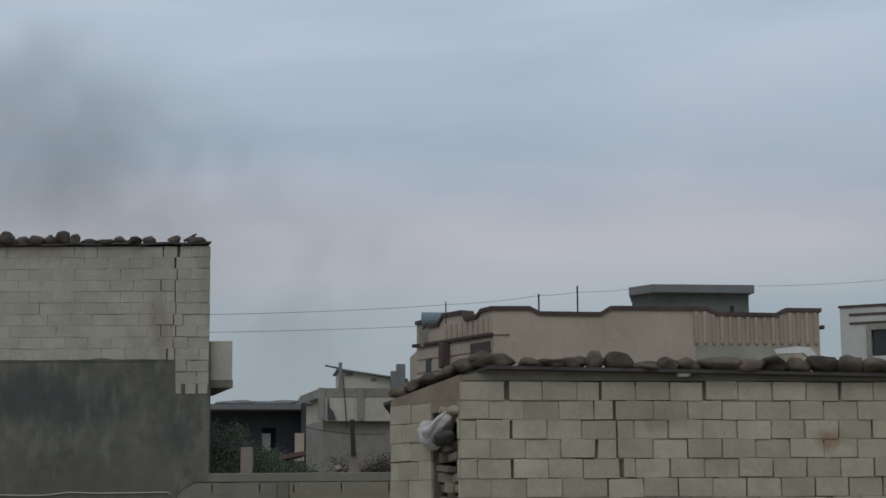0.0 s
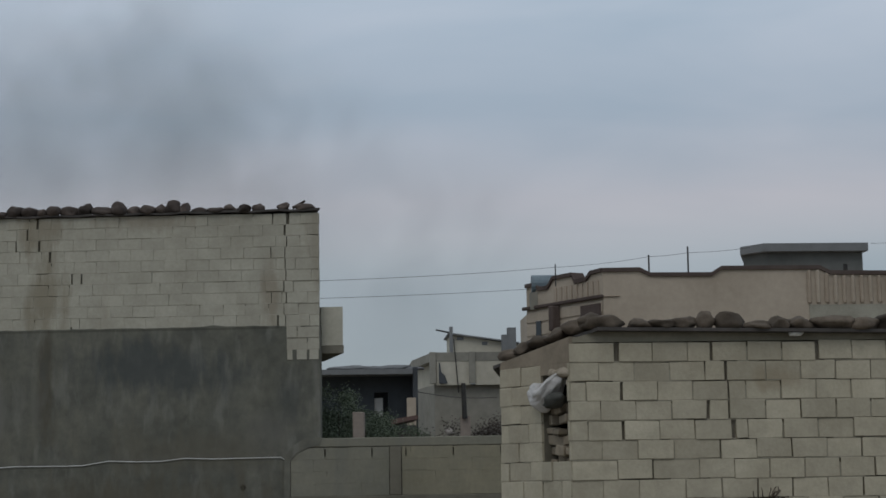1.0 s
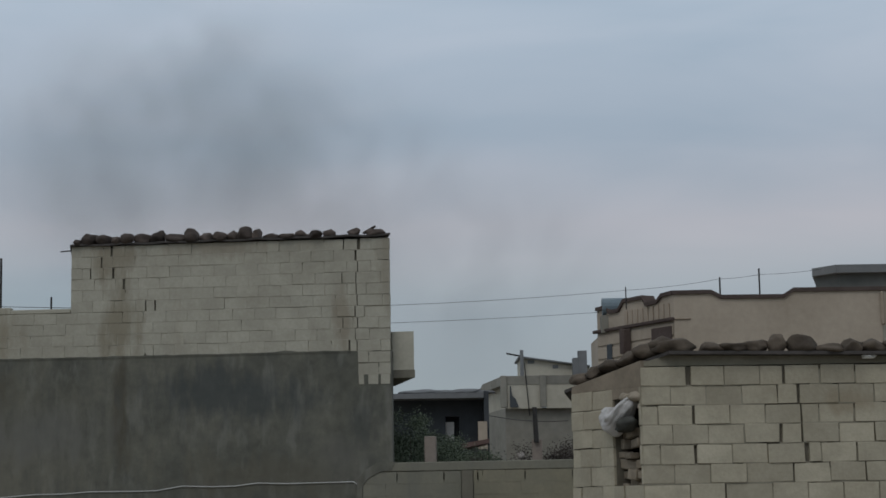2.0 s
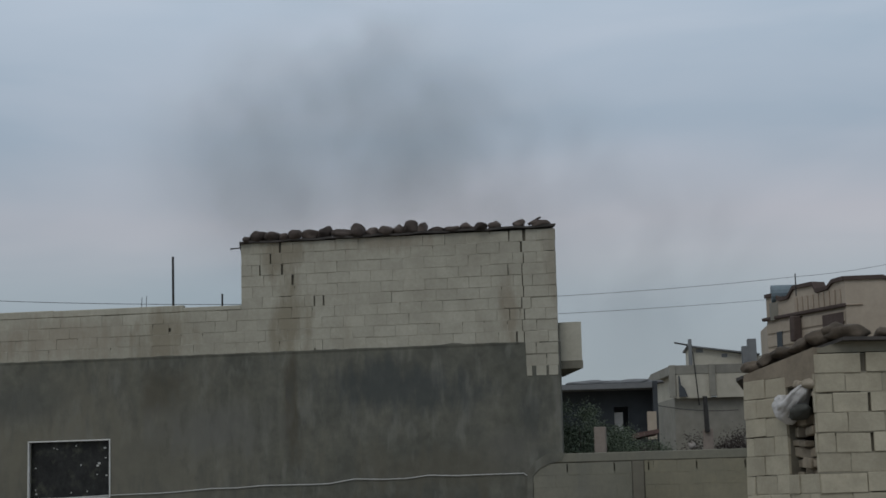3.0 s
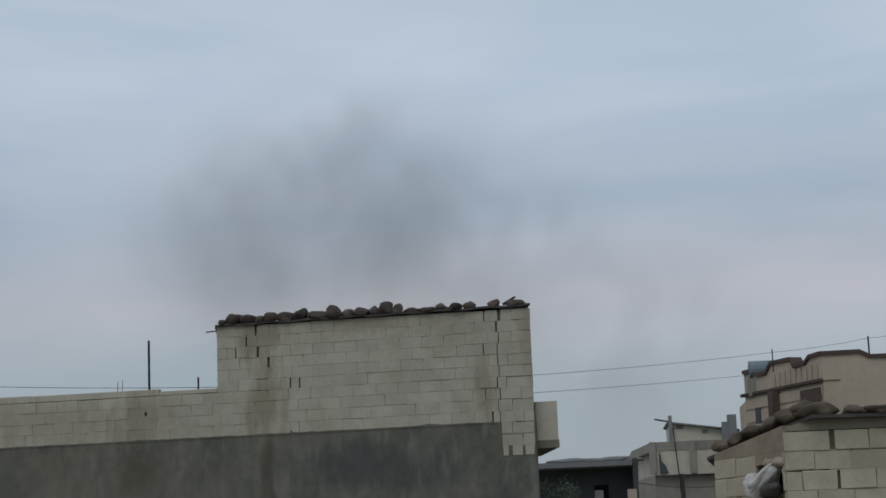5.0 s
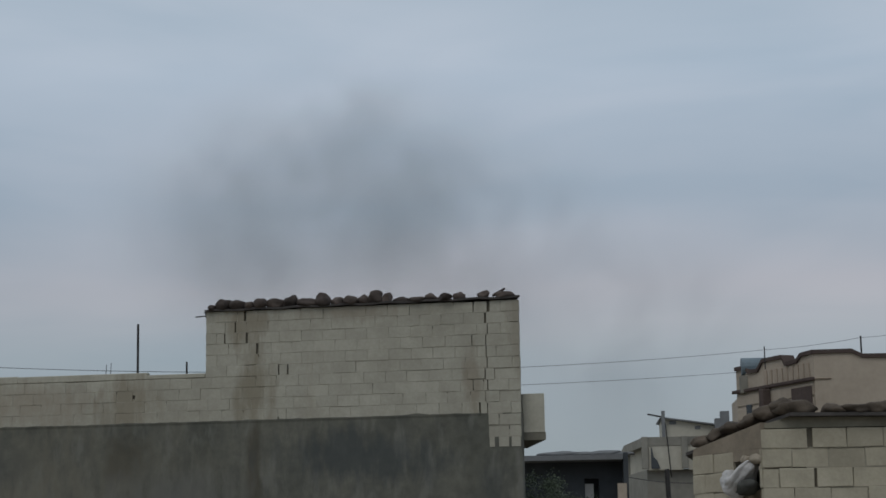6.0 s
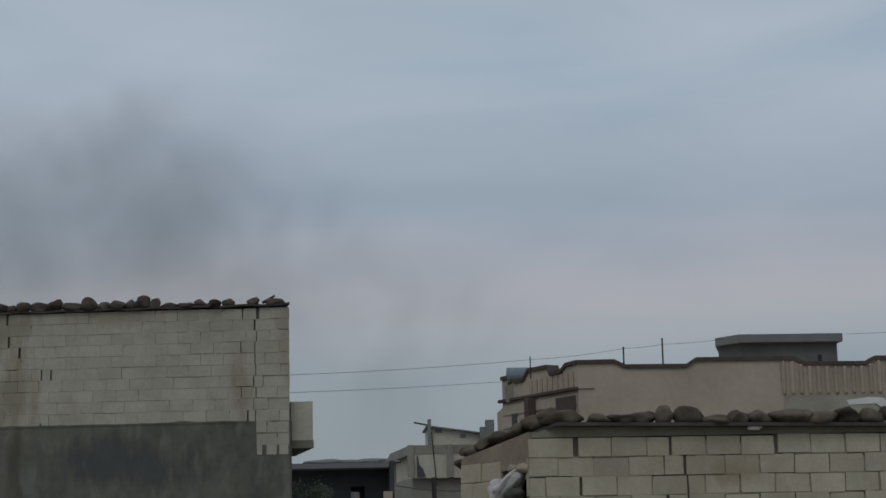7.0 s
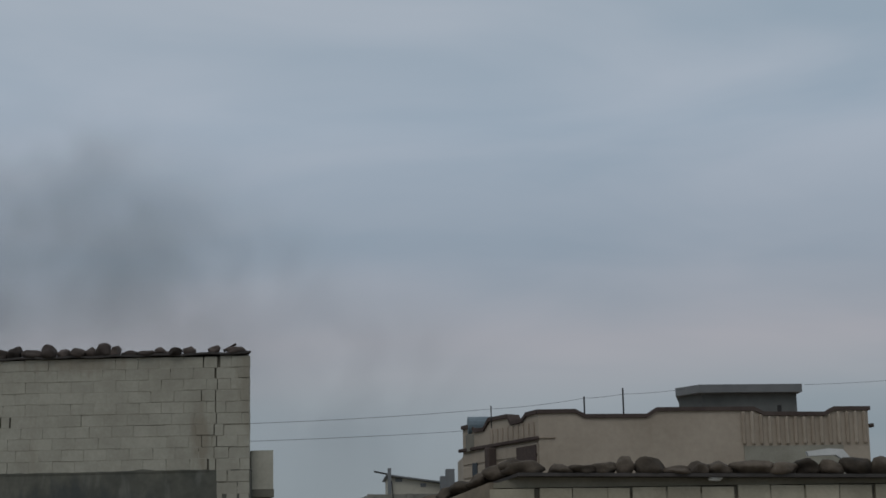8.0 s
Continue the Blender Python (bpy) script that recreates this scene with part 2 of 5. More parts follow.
M_PINK = surface("faded_pink_cloth", (0.38, 0.25, 0.24), (0.5, 0.36, 0.34), grain=20, blotch=4, rough=0.8)
M_LEAF = surface("olive_leaf", (0.07, 0.088, 0.06), (0.125, 0.15, 0.102), grain=9, blotch=1.5, rough=0.95, bump=0)
M_DRY = surface("dry_brown_leaf", (0.045, 0.037, 0.034), (0.08, 0.066, 0.06), grain=9, blotch=1.5, rough=0.95, bump=0)
M_LEAF_PALE = surface("grey_olive_leaf", (0.095, 0.12, 0.082), (0.155, 0.185, 0.13), grain=9, blotch=1.5, rough=0.95, bump=0)
M_BARK = surface("bark", (0.06, 0.045, 0.035), (0.11, 0.085, 0.065), grain=12, blotch=3, bump=0.8)
M_GROUND = surface("dusty_ground", (0.185, 0.16, 0.125), (0.265, 0.235, 0.185), grain=5, blotch=0.12, bump=0.5)
M_TILE = surface("red_roof_tile", (0.12, 0.078, 0.07), (0.19, 0.125, 0.112), grain=8, blotch=2)
M_DOOR = surface("dark_red_door", (0.06, 0.022, 0.022), (0.09, 0.032, 0.03), grain=8, blotch=2, rough=0.6)
M_BLUE = surface("blue_paint", (0.02, 0.035, 0.09), (0.035, 0.055, 0.13), grain=8, blotch=2, rough=0.6)
# greenish streaks and black mottling paint reflections into the window's dark colour
M_BOARD = surface("black_sheeting_drawn_reflections", (0.012, 0.012, 0.012), (0.035, 0.036, 0.034), grain=18, blotch=4, rough=0.35, bump=0.6, streak=0.8, streak_col=(0.085, 0.085, 0.065), streak_size=(5, 5, 4), streak_from=0.52, mottle=0.5, mottle_size=(14, 14, 10), mottle_col=(0.005, 0.005, 0.005))

M_POINT = surface("pale_pointing", (0.33, 0.31, 0.255), (0.45, 0.425, 0.355), grain=20, blotch=1.5, mottle=0.55, mottle_size=(0.9, 0.9, 2.5), mottle_col=(0.17, 0.15, 0.115))
M_FENCE_GREY = surface("grey_fence_block", (0.168, 0.163, 0.128), (0.243, 0.232, 0.185), grain=14, blotch=0.6, spread=0.03, streak=0.5, streak_col=(0.15, 0.15, 0.135), mottle=0.4, mottle_col=(0.17, 0.165, 0.145))
# bluish grey base colour that carries the aerial haze of distance
M_HAZE = surface("far_render_haze_tinted", (0.21, 0.225, 0.24), (0.29, 0.305, 0.32), grain=2, blotch=0.3, bump=0)
M_CLOTH = surface("dull_mauve_cloth", (0.13, 0.08, 0.08), (0.22, 0.15, 0.145), grain=20, blotch=4, rough=0.8)
M_FENCE = surface("fence_block", (0.195, 0.18, 0.13), (0.278, 0.254, 0.185), grain=14, blotch=0.6, spread=0.03, streak=0.5, streak_col=(0.17, 0.16, 0.12), mottle=0.45, mottle_size=(1.8, 1.8, 3), mottle_col=(0.2, 0.19, 0.15))
M_PILLAR = surface("pinkish_cement", (0.22, 0.18, 0.155), (0.30, 0.255, 0.22), grain=14, blotch=2)
M_HUTPOINT = surface("hut_pointing", (0.22, 0.2, 0.15), (0.34, 0.315, 0.25), grain=24, blotch=2, mottle=0.5, mottle_size=(3, 3, 3), mottle_col=(0.14, 0.12, 0.09))
M_BEAM = surface("cement_band", (0.18, 0.165, 0.125), (0.28, 0.26, 0.205), grain=18, blotch=1.5, streak=0.3, streak_col=(0.14, 0.13, 0.11))
M_BROWNBAND = surface("brown_mortar", (0.20, 0.165, 0.125), (0.30, 0.25, 0.19), grain=18, blotch=2.5)
M_LOOSE = surface("loose_brick", (0.20, 0.165, 0.12), (0.36, 0.31, 0.245), grain=18, blotch=4, spread=0.25, bump=0.7)
M_FLUTE = surface("darker_beige_render", (0.33, 0.272, 0.212), (0.42, 0.345, 0.275), grain=6, blotch=0.8, bump=0.1)
M_GREY_ROOM = surface("roof_room_concrete", (0.15, 0.155, 0.16), (0.21, 0.215, 0.22), grain=5, blotch=0.6, bump=0.1)
M_GREY_ROOM2 = surface("roof_room_render", (0.09, 0.095, 0.09), (0.14, 0.145, 0.14), grain=5, blotch=0.6, bump=0.1)
M_TANK = surface("tank_paint", (0.13, 0.17, 0.2), (0.19, 0.24, 0.27), grain=8, blotch=1, rough=0.5, bump=0)
M_STRIPE = surface("faded_stripe", (0.36, 0.32, 0.29), (0.44, 0.40, 0.37), grain=6, blotch=1, bump=0)
M_CREAM = surface("cream_render", (0.42, 0.39, 0.32), (0.56, 0.53, 0.45), grain=5, blotch=0.6, bump=0.1, streak=0.35, streak_col=(0.3, 0.27, 0.22), streak_size=(0.8, 0.8, 0.2))
M_POST = surface("dark_fence_concrete", (0.10, 0.092, 0.072), (0.17, 0.157, 0.125), grain=12, blotch=1.0, mottle=0.4, mottle_col=(0.2, 0.19, 0.155))

def glass_material():
    m = bpy.data.materials.new("window_glass")
    m.use_nodes = True
    b = m.node_tree.nodes["Principled BSDF"]
    b.inputs["Base Color"].default_value = (0.02, 0.024, 0.03, 1)
    b.inputs["Roughness"].default_value = 0.08
    return m


M_GLASS = glass_material()


# ---- helpers for meshes ----
def empty(name, m=None):
    ob = new(name)
    ob.empty_display_size = 0.2
    if m is not None:
        ob.matrix_basis = m
    return ob


def part(name, bm, material, parent=None, label="", m=None, smooth=False):
    me = bpy.data.meshes.new(name)
    bm.to_mesh(me)
    bm.free()
    me.materials.append(material)
    if smooth:
        for p in me.polygons:
            p.use_smooth = True
    ob = new(name, me)
    ob.parent = parent
    if m is not None:
        ob.matrix_basis = m
    return tagged(ob, label)


def add_box(bm, x0, x1, y0, y1, z0, z1, bevel=0.0):
    vs = [bm.verts.new(p) for p in ((x0, y0, z0), (x1, y0, z0), (x1, y1, z0), (x0, y1, z0), (x0, y0, z1), (x1, y0, z1), (x1, y1, z1), (x0, y1, z1))]
    fs = [bm.faces.new([vs[i] for i in q]) for q in ((3, 2, 1, 0), (4, 5, 6, 7), (0, 1, 5, 4), (1, 2, 6, 5), (2, 3, 7, 6), (3, 0, 4, 7))]
    if bevel:
        bmesh.ops.bevel(bm, geom=list({e for f in fs for e in f.edges}), offset=bevel, segments=1, affect="EDGES")
    return bm


def box(x0, x1, y0, y1, z0, z1, bevel=0.0):
    return add_box(bmesh.new(), x0, x1, y0, y1, z0, z1, bevel)


def prism(points, y0, y1):
    """A solid from an outline in x and z, between two depths."""
    bm = bmesh.new()
    a = [bm.verts.new((x, y0, z)) for x, z in points]
    b = [bm.verts.new((x, y1, z)) for x, z in points]
    bm.faces.new(a)
    bm.faces.new(b[::-1])
    n = len(points)
    for i in range(n):
        bm.faces.new((a[i], b[i], b[(i + 1) % n], a[(i + 1) % n]))
    bmesh.ops.recalc_face_normals(bm, faces=bm.faces)
    return bm


def slab_xy(points, z0, z1):
    """A solid from an outline in x and y; z0 and z1 are functions of x and y, or heights."""
    f0 = z0 if callable(z0) else (lambda x, y: z0)
    f1 = z1 if callable(z1) else (lambda x, y: z1)
    bm = bmesh.new()
    a = [bm.verts.new((x, y, f0(x, y))) for x, y in points]
    b = [bm.verts.new((x, y, f1(x, y))) for x, y in points]
    bm.faces.new(a[::-1])
    bm.faces.new(b)
    n = len(points)
    for i in range(n):
        bm.faces.new((a[i], a[(i + 1) % n], b[(i + 1) % n], b[i]))
    bmesh.ops.recalc_face_normals(bm, faces=bm.faces)
    return bm


def rod(p0, p1, r0, r1=None, sides=8, bm=None):
    bm = bm or bmesh.new()
    r1 = r0 if r1 is None else r1
    p0, p1 = Vector(p0), Vector(p1)
    q = (p1 - p0).to_track_quat("Z", "Y")
    ring = []
    for p, r in ((p0, r0), (p1, r1)):
        ring.append([bm.verts.new(p + q @ Vector((r * math.cos(a), r * math.sin(a), 0))) for a in (2 * math.pi * i / sides for i in range(sides))])
    bm.faces.new(ring[0][::-1])
    bm.faces.new(ring[1])
    for i in range(sides):
        bm.faces.new((ring[0][i], ring[0][(i + 1) % sides], ring[1][(i + 1) % sides], ring[1][i]))
    return bm


def cable_mesh(points, r, sides=5):
    bm = bmesh.new()
    pts = [Vector(p) for p in points]
    rings = []
    for i, p in enumerate(pts):
        d = (pts[min(i + 1, len(pts) - 1)] - pts[max(i - 1, 0)]).normalized()
        q = d.to_track_quat("Z", "Y")
        rings.append([bm.verts.new(p + q @ Vector((r * math.cos(a), r * math.sin(a), 0))) for a in (2 * math.pi * k / sides for k in range(sides))])
    for a, b in zip(rings, rings[1:]):
        for k in range(sides):
            bm.faces.new((a[k], a[(k + 1) % sides], b[(k + 1) % sides], b[k]))
    bm.faces.new(rings[0][::-1])
    bm.faces.new(rings[-1])
    return bm


def sag(p0, p1, drop, n=24):
    p0, p1 = Vector(p0), Vector(p1)
    return [p0.lerp(p1, k / n) - Vector((0, 0, 4 * drop * (k / n) * (1 - k / n))) for k in range(n + 1)]


def toward(bearing, elev, depth, eye=(0.0, 0.0, 1.65)):
    """The place at a bearing and an elevation (degrees) seen from the yard, at a depth along y."""
    x = depth * math.tan(radians(bearing))
    return Vector((eye[0] + x, eye[1] + depth, eye[2] + math.hypot(x, depth) * math.tan(radians(elev))))


def rock_mesh(seed, sx, sy, sz, rough=0.25):
    bm = bmesh.new()
    bmesh.ops.create_icosphere(bm, subdivisions=3, radius=1.0)
    rr = random.Random(seed * 7 + 3)
    cuts = []
    for _ in range(6):
        d = Vector((rr.gauss(0, 1), rr.gauss(0, 1), rr.gauss(0, 1))).normalized()
        cuts.append((d, rr.uniform(0.62, 0.92)))
    for v in bm.verts:
        for d, far in cuts:
            over = v.co.dot(d) - far
            if over > 0:
                v.co -= d * over * 0.9
    for v in bm.verts:
        n = noise.noise(v.co * 1.1 + Vector((seed * 3.7, 0, 0))) + 0.45 * noise.noise(v.co * 2.6 + Vector((0, seed * 2.1, 0)))
        c = v.co * (1 + rough * 1.4 * n)
        c.z = max(c.z, -0.72)
        v.co = Vector((c.x * sx, c.y * sy, (c.z + 0.72) * sz * 0.62))
    return bm


BLOCK_MESHES = {}


def block_mesh(length, height, depth, material, kind, bevel, chip):
    """A worn block with chipped corners; alike blocks share one mesh."""
    key = (round(length, 2), round(height, 3), material.name, kind)
    if key not in BLOCK_MESHES:
        rnd = random.Random(hash((round(length * 100), round(height * 1000), kind)))
        bm = box(-length / 2, length / 2, 0, depth, 0, height, bevel)
        for v in bm.verts:
            v.co += Vector((rnd.uniform(-1, 1) * chip, rnd.uniform(-1, 1) * 0.002, rnd.uniform(-1, 1) * chip))
        me = bpy.data.meshes.new("block")
        bm.to_mesh(me)
        bm.free()
        me.materials.append(material)
        BLOCK_MESHES[key] = me
    return BLOCK_MESHES[key]


def lay_blocks(parent, u0, u1, z0, courses, material, seed, m=None, length=0.4, height=0.2, depth=0.12, joint=0.010, breaks=(), skip=None, wobble=0.004, proud=0.005, phase=0.0, name="block", bevel=0.004, pointing=None, fill=0.8, chip=0.003, edge0=None, edge1=None, recess=0.012, joints=None):
    """Courses of blocks from u0 to u1 in running bond, as pieces under parent. breaks: (course, u, gap) opens a joint."""
    rnd = random.Random(seed)
    m = m or Matrix()
    pb = bmesh.new()
    py = -proud + recess
    for c in range(courses):
        u0 = edge0(z0 + (c + 0.5) * height) if edge0 else u0
        u1 = edge1(z0 + (c + 0.5) * height) if edge1 else u1
        shift = (c % 2) * 0.5 * length + phase + rnd.uniform(-0.05, 0.05)
        cuts = [u0]
        u = u0 + (shift % length)
        while u < u1 - 0.06:
            if u - cuts[-1] > 0.07:
                cuts.append(u + rnd.uniform(-0.012, 0.012))
            u += length
        cuts.append(u1)
        if joints and joints(c):
            cuts = [u0] + [q for q in joints(c) if u0 + 0.05 < q < u1 - 0.05] + [u1]
        gaps = {round(b[1], 2): b[2] for b in breaks if b[0] == c}
        for bu in gaps:
            near = min(range(len(cuts)), key=lambda i: abs(cuts[i] - bu))
            if 0 < near < len(cuts) - 1 and abs(cuts[near] - bu) < 0.11:
                cuts[near] = bu
            elif u0 < bu < u1:
                cuts.append(bu)
                cuts.sort()
        zc = z0 + c * height
        if pointing:
            x = u0
            while x < u1 - 0.02:
                w = min(rnd.uniform(0.15, 0.7), u1 - x)
                if rnd.random() < fill and not (skip and skip(x + w / 2, zc + 0.01)):
                    add_box(pb, x, x + w, py + rnd.uniform(0, 0.004), py + 0.04, zc - joint / 2 - 0.004, zc + joint / 2 + 0.004)
                x += w
            for q in cuts[1:-1]:
                if round(q, 2) not in gaps and rnd.random() < fill and not (skip and skip(q, zc + height / 2)):
                    add_box(pb, q - joint / 2 - 0.004, q + joint / 2 + 0.004, py + rnd.uniform(0, 0.004), py + 0.04, zc + joint / 2, zc + height * rnd.uniform(0.6, 0.97))
        for a, b in zip(cuts, cuts[1:]):
            ga = gaps.get(round(a, 2), joint) / 2
            gb = gaps.get(round(b, 2), joint) / 2
            lo, hi = a + ga, b - gb
            mid = 0.5 * (lo + hi)
            if hi - lo < 0.03 or (skip and skip(mid, z0 + (c + 0.5) * height)):
                continue
            me = block_mesh(round(hi - lo, 2), height - joint, depth, material, rnd.randrange(5), bevel, chip)
            ob = new(name, me)
            ob.parent = parent
            ob.matrix_basis = m @ pose(mid, -proud + rnd.uniform(-1, 1) * proud, z0 + c * height + joint / 2 + rnd.uniform(-1, 1) * wobble, 0, rnd.uniform(-0.5, 0.5), rnd.uniform(-0.6, 0.6))
    if pointing:
        ob = part("pointing", pb, pointing, parent, m=m)
        ob["kind"] = "stuff"
    else:
        pb.free()


def plug(parent, material, x, z0, z1, width, y0, y1, m=None):
    """Mortar that closes part of an open joint."""
    part("mortar_plug", box(x - width / 2, x + width / 2, y0, y1, z0, z1), material, parent, "", m)


# ---- ground ----
def ground_height(x, y):
    s = min(max((y - 21) / 12, 0.0), 1.0)
    s = s * s * (3 - 2 * s)
    return 0.95 * s + 0.13 * min(max((y - 40) / 60, 0.0), 1.0)


def build_ground():
    bm = bmesh.new()
    steps = [-2500, -900, -300, -120, -60] + [-40 + 2.0 * i for i in range(41)] + [60, 120, 300, 900, 2500]
    ys = [-2500, -600, -150, -50, -20] + [-10 + 2.0 * i for i in range(36)] + [70, 80, 90, 105, 130, 180, 300, 600, 1200, 2500]
    grid = [[bm.verts.new((x, y, ground_height(x, y) + (0.05 * noise.noise(Vector((x * 0.2, y * 0.2, 0))) if abs(x) < 60 and abs(y) < 80 else 0))) for x in steps] for y in ys]
    for r0, r1 in zip(grid, grid[1:]):
        for i in range(len(steps) - 1):
            bm.faces.new((r0[i], r0[i + 1], r1[i + 1], r1[i]))
    tagged(part("ground", bm, M_GROUND, smooth=True), "bare dusty beige ground with small stones", "ground", kind="structure")


build_ground()


# ---- the grey house with the block room on its roof ----
HOUSE = pose(3.298, 31.377, 0, 0, 0, -6)


def stone_row(parent_m, name, group, label, spots, material=None):
    for i, (x, y, z, sx, sz, turn) in enumerate(spots):
        ob = part(name, rock_mesh(i + 13 * len(group), sx, 0.13 + 0.25 * sx, sz), material or M_STONE, None, "", parent_m @ pose(x, y, z, 0, 0, turn), smooth=True)
        tagged(ob, label, "stone", group)


def crack_line(z):
    return -4.335 + 0.022 * math.sin(z * 13) + 0.02 * math.sin(z * 31)


def crack_width(z):
    """Wide and broken under the roof, a hairline halfway down, loose again at the foot."""
    return 0.05 if z > 6.3 else 0.03 if z > 6.1 else 0.012 if z > 5.9 else 0.006 if z > 4.9 else 0.003


def build_house():
    house = tagged(empty("house", HOUSE), "grey rendered house with a raw pale block parapet and rooftop room", "house")
    # rendered ground floor with a window opening
    bm = bmesh.new()
    for x0, x1, z0, z1 in ((-15.31, -13.56, 0, 4.462), (-12.0, -3.72, 0, 4.462), (-13.56, -12.0, 0, 1.95), (-13.56, -12.0, 2.99, 4.462)):
        add_box(bm, x0, x1, 0, 0.25, z0, z1)
    bmesh.ops.remove_doubles(bm, verts=bm.verts, dist=0.0005)
    part("front_wall", bm, M_PLASTER, house, "blotchy grey cement render")
    part("side_wall", slab_xy([(-15.31, 0.253), (-15.06, 0.253), (-18.5, 12), (-18.75, 12)], 0, 4.14), M_PLASTER, house)
    part("side_wall", slab_xy([(-4.05, 0.253), (-3.79, 0.253), (-7.2, 12), (-7.45, 12)], 0, 4.14), M_PLASTER, house)
    part("rear_wall", slab_xy([(-18.7, 12.003), (-7.2, 12.003), (-7.2, 12.2), (-18.7, 12.2)], 0, 4.14), M_PLASTER, house)
    part("roof_slab", slab_xy([(-16.8, 0.02), (-15.32, 0.02), (-15.32, 0.26), (-3.83, 0.26), (-7.25, 12), (-20.3, 12)], 4.15, 4.40), M_CONCRETE, house, "cantilevered raw concrete roof slab")
    win = part("window", box(-13.60, -11.96, 0.12, 0.16, 1.92, 3.02), M_BOARD, house, "window closed with black sheeting, mottled reflections painted in")
    fr = bmesh.new()
    for x0, x1, z0, z1 in ((-13.575, -11.985, 2.978, 3.0), (-13.575, -11.985, 1.94, 1.962), (-13.575, -13.553, 1.962, 2.978), (-12.007, -11.985, 1.962, 2.978)):
        add_box(fr, x0, x1, -0.025, 0.06, z0, z1, 0.004)
    part("window_frame", fr, M_WHITE, win, "white painted window frame")
    rnd = random.Random(4)
    for a, b in ((0.28, 0.10), (0.32, 0.12), (0.56, 0.07), (0.05, 0.46), (0.05, 0.86), (0.06, 0.93), (0.85, 0.40), (0.83, 0.44), (0.92, 0.12), (0.93, 0.30), (0.94, 0.62), (0.62, 0.42), (0.5, 0.92), (0.7, 0.9), (0.82, 0.6)):
        x, z = -13.55 + 1.54 * a, 2.97 - 1.0 * b
        s = rnd.uniform(0.01, 0.026)
        part("torn_scrap", box(x - s, x + s, 0.105, 0.118, z - s * 0.7, z + s * 0.7, 0.003), M_CABLE, win, "pale torn scrap")
    # parapet
    par = part("parapet", box(-16.77, -4.305, 0.047, 0.17, 4.40, 5.265), M_MORTAR, house, "pale raw block parapet")
    lay_blocks(par, -16.8, -4.34, 4.465, 4, M_BLOCK, 5, height=0.2, depth=0.1, joint=0.005, breaks=((2, -10.85, 0.05), (0, -8.13, 0.03), (0, -4.52, 0.035), (0, -4.46, 0.035), (2, -4.57, 0.015)), edge1=crack_line, recess=0.003, pointing=M_POINT, fill=0.96, chip=0.004)
    plug(par, M_BLOCK, -10.85, 4.87, 4.915, 0.05, 0.002, 0.1)
    plug(par, M_BLOCK, -10.85, 4.985, 5.06, 0.05, 0.002, 0.1)
    plug(par, M_BLOCK, -8.13, 4.51, 4.66, 0.03, 0.002, 0.1)
    # ragged upper edge of the render, smeared over the lowest course
    ragged = bmesh.new()
    ends = None
    for k in range(93):
        x = -15.31 + 0.1182 * k
        top = 4.468 + 0.05 * max(0.0, noise.noise(Vector((x * 1.7, 3.0, 0)))) + 0.02 * noise.noise(Vector((x * 6.0, 0, 5.0)))
        row = [ragged.verts.new(q) for q in ((x, -0.002, 4.42), (x, -0.013, 4.457), (x, -0.0125, top), (x, 0.02, top))]
        if ends:
            for i in range(3):
                ragged.faces.new((ends[i], row[i], row[i + 1], ends[i + 1]))
        ends = row
    part("render_edge", ragged, M_PLASTER, house, "ragged smeared edge of grey render")
    cop = bmesh.new()
    for x0, x1, z1 in ((-16.8, -15.04, 5.305), (-15.03, -13.1, 5.405), (-13.1, -10.6, 5.395), (-10.6, -9.5, 5.35)):
        add_box(cop, x0, x1, 0.01, 0.16, 5.272, z1, 0.01)
    part("coping", cop, M_BLOCK, house, "weathered cement coping")
    part("side_parapet", slab_xy([(-16.8, 0.18), (-16.65, 0.18), (-20.1, 12), (-20.25, 12)], 4.40, 5.28), M_MORTAR_PALE, house)
    part("rear_parapet", box(-20.0, -9.5, 11.85, 12.0, 4.40, 5.0), M_MORTAR_PALE, house)
    # room on the roof
    room = part("rooftop_room", slab_xy([(-9.47, 0.05), (-3.76, 0.05), (-5.2, 5.0), (-10.9, 5.0)], 5.27, 6.44), M_MORTAR, house, "raw block room on the roof")
    cracks = [(5, -8.75, 0.04), (4, -8.93, 0.03), (3, -9.13, 0.03), (3, -8.72, 0.04), (2, -8.52, 0.05), (0, -8.12, 0.03), (0, -7.95, 0.03), (5, -4.55, 0.022), (2, -4.58, 0.012)]
    lay_blocks(room, -9.49, -4.34, 5.265, 6, M_BLOCK, 11, edge1=crack_line, recess=0.003, height=0.2, joint=0.005, pointing=M_POINT, fill=0.96, chip=0.004, breaks=cracks, proud=0.006)
    part("split_block", box(-4.67, -4.36, -0.022, 0.03, 5.075, 5.255, 0.006), M_BLOCK, room, "pale block standing proud beside a crack")
    pier = part("corner_pier", box(-4.30, -3.75, 0.045, 0.2, 3.87, 6.46), M_MORTAR, house)
    lay_blocks(pier, -4.31, -3.73, 4.05, 12, M_BLOCK, 21, edge0=lambda z: crack_line(z) + crack_width(z) if z > 4.5 else -4.31, height=0.2015, joint=0.007, recess=0.005, proud=0.012, wobble=0.006, pointing=M_POINT, fill=0.9, chip=0.005)
    lay_blocks(pier, -4.30, -3.74, 3.86, 1, M_BLOCK, 24, length=0.6, height=0.185, joint=0.012, proud=0.01, breaks=((0, -4.17, 0.07), (0, -3.93, 0.04)))
    # thin sagging roof of the room
    bm = bmesh.new()
    n = 24
    rows = []
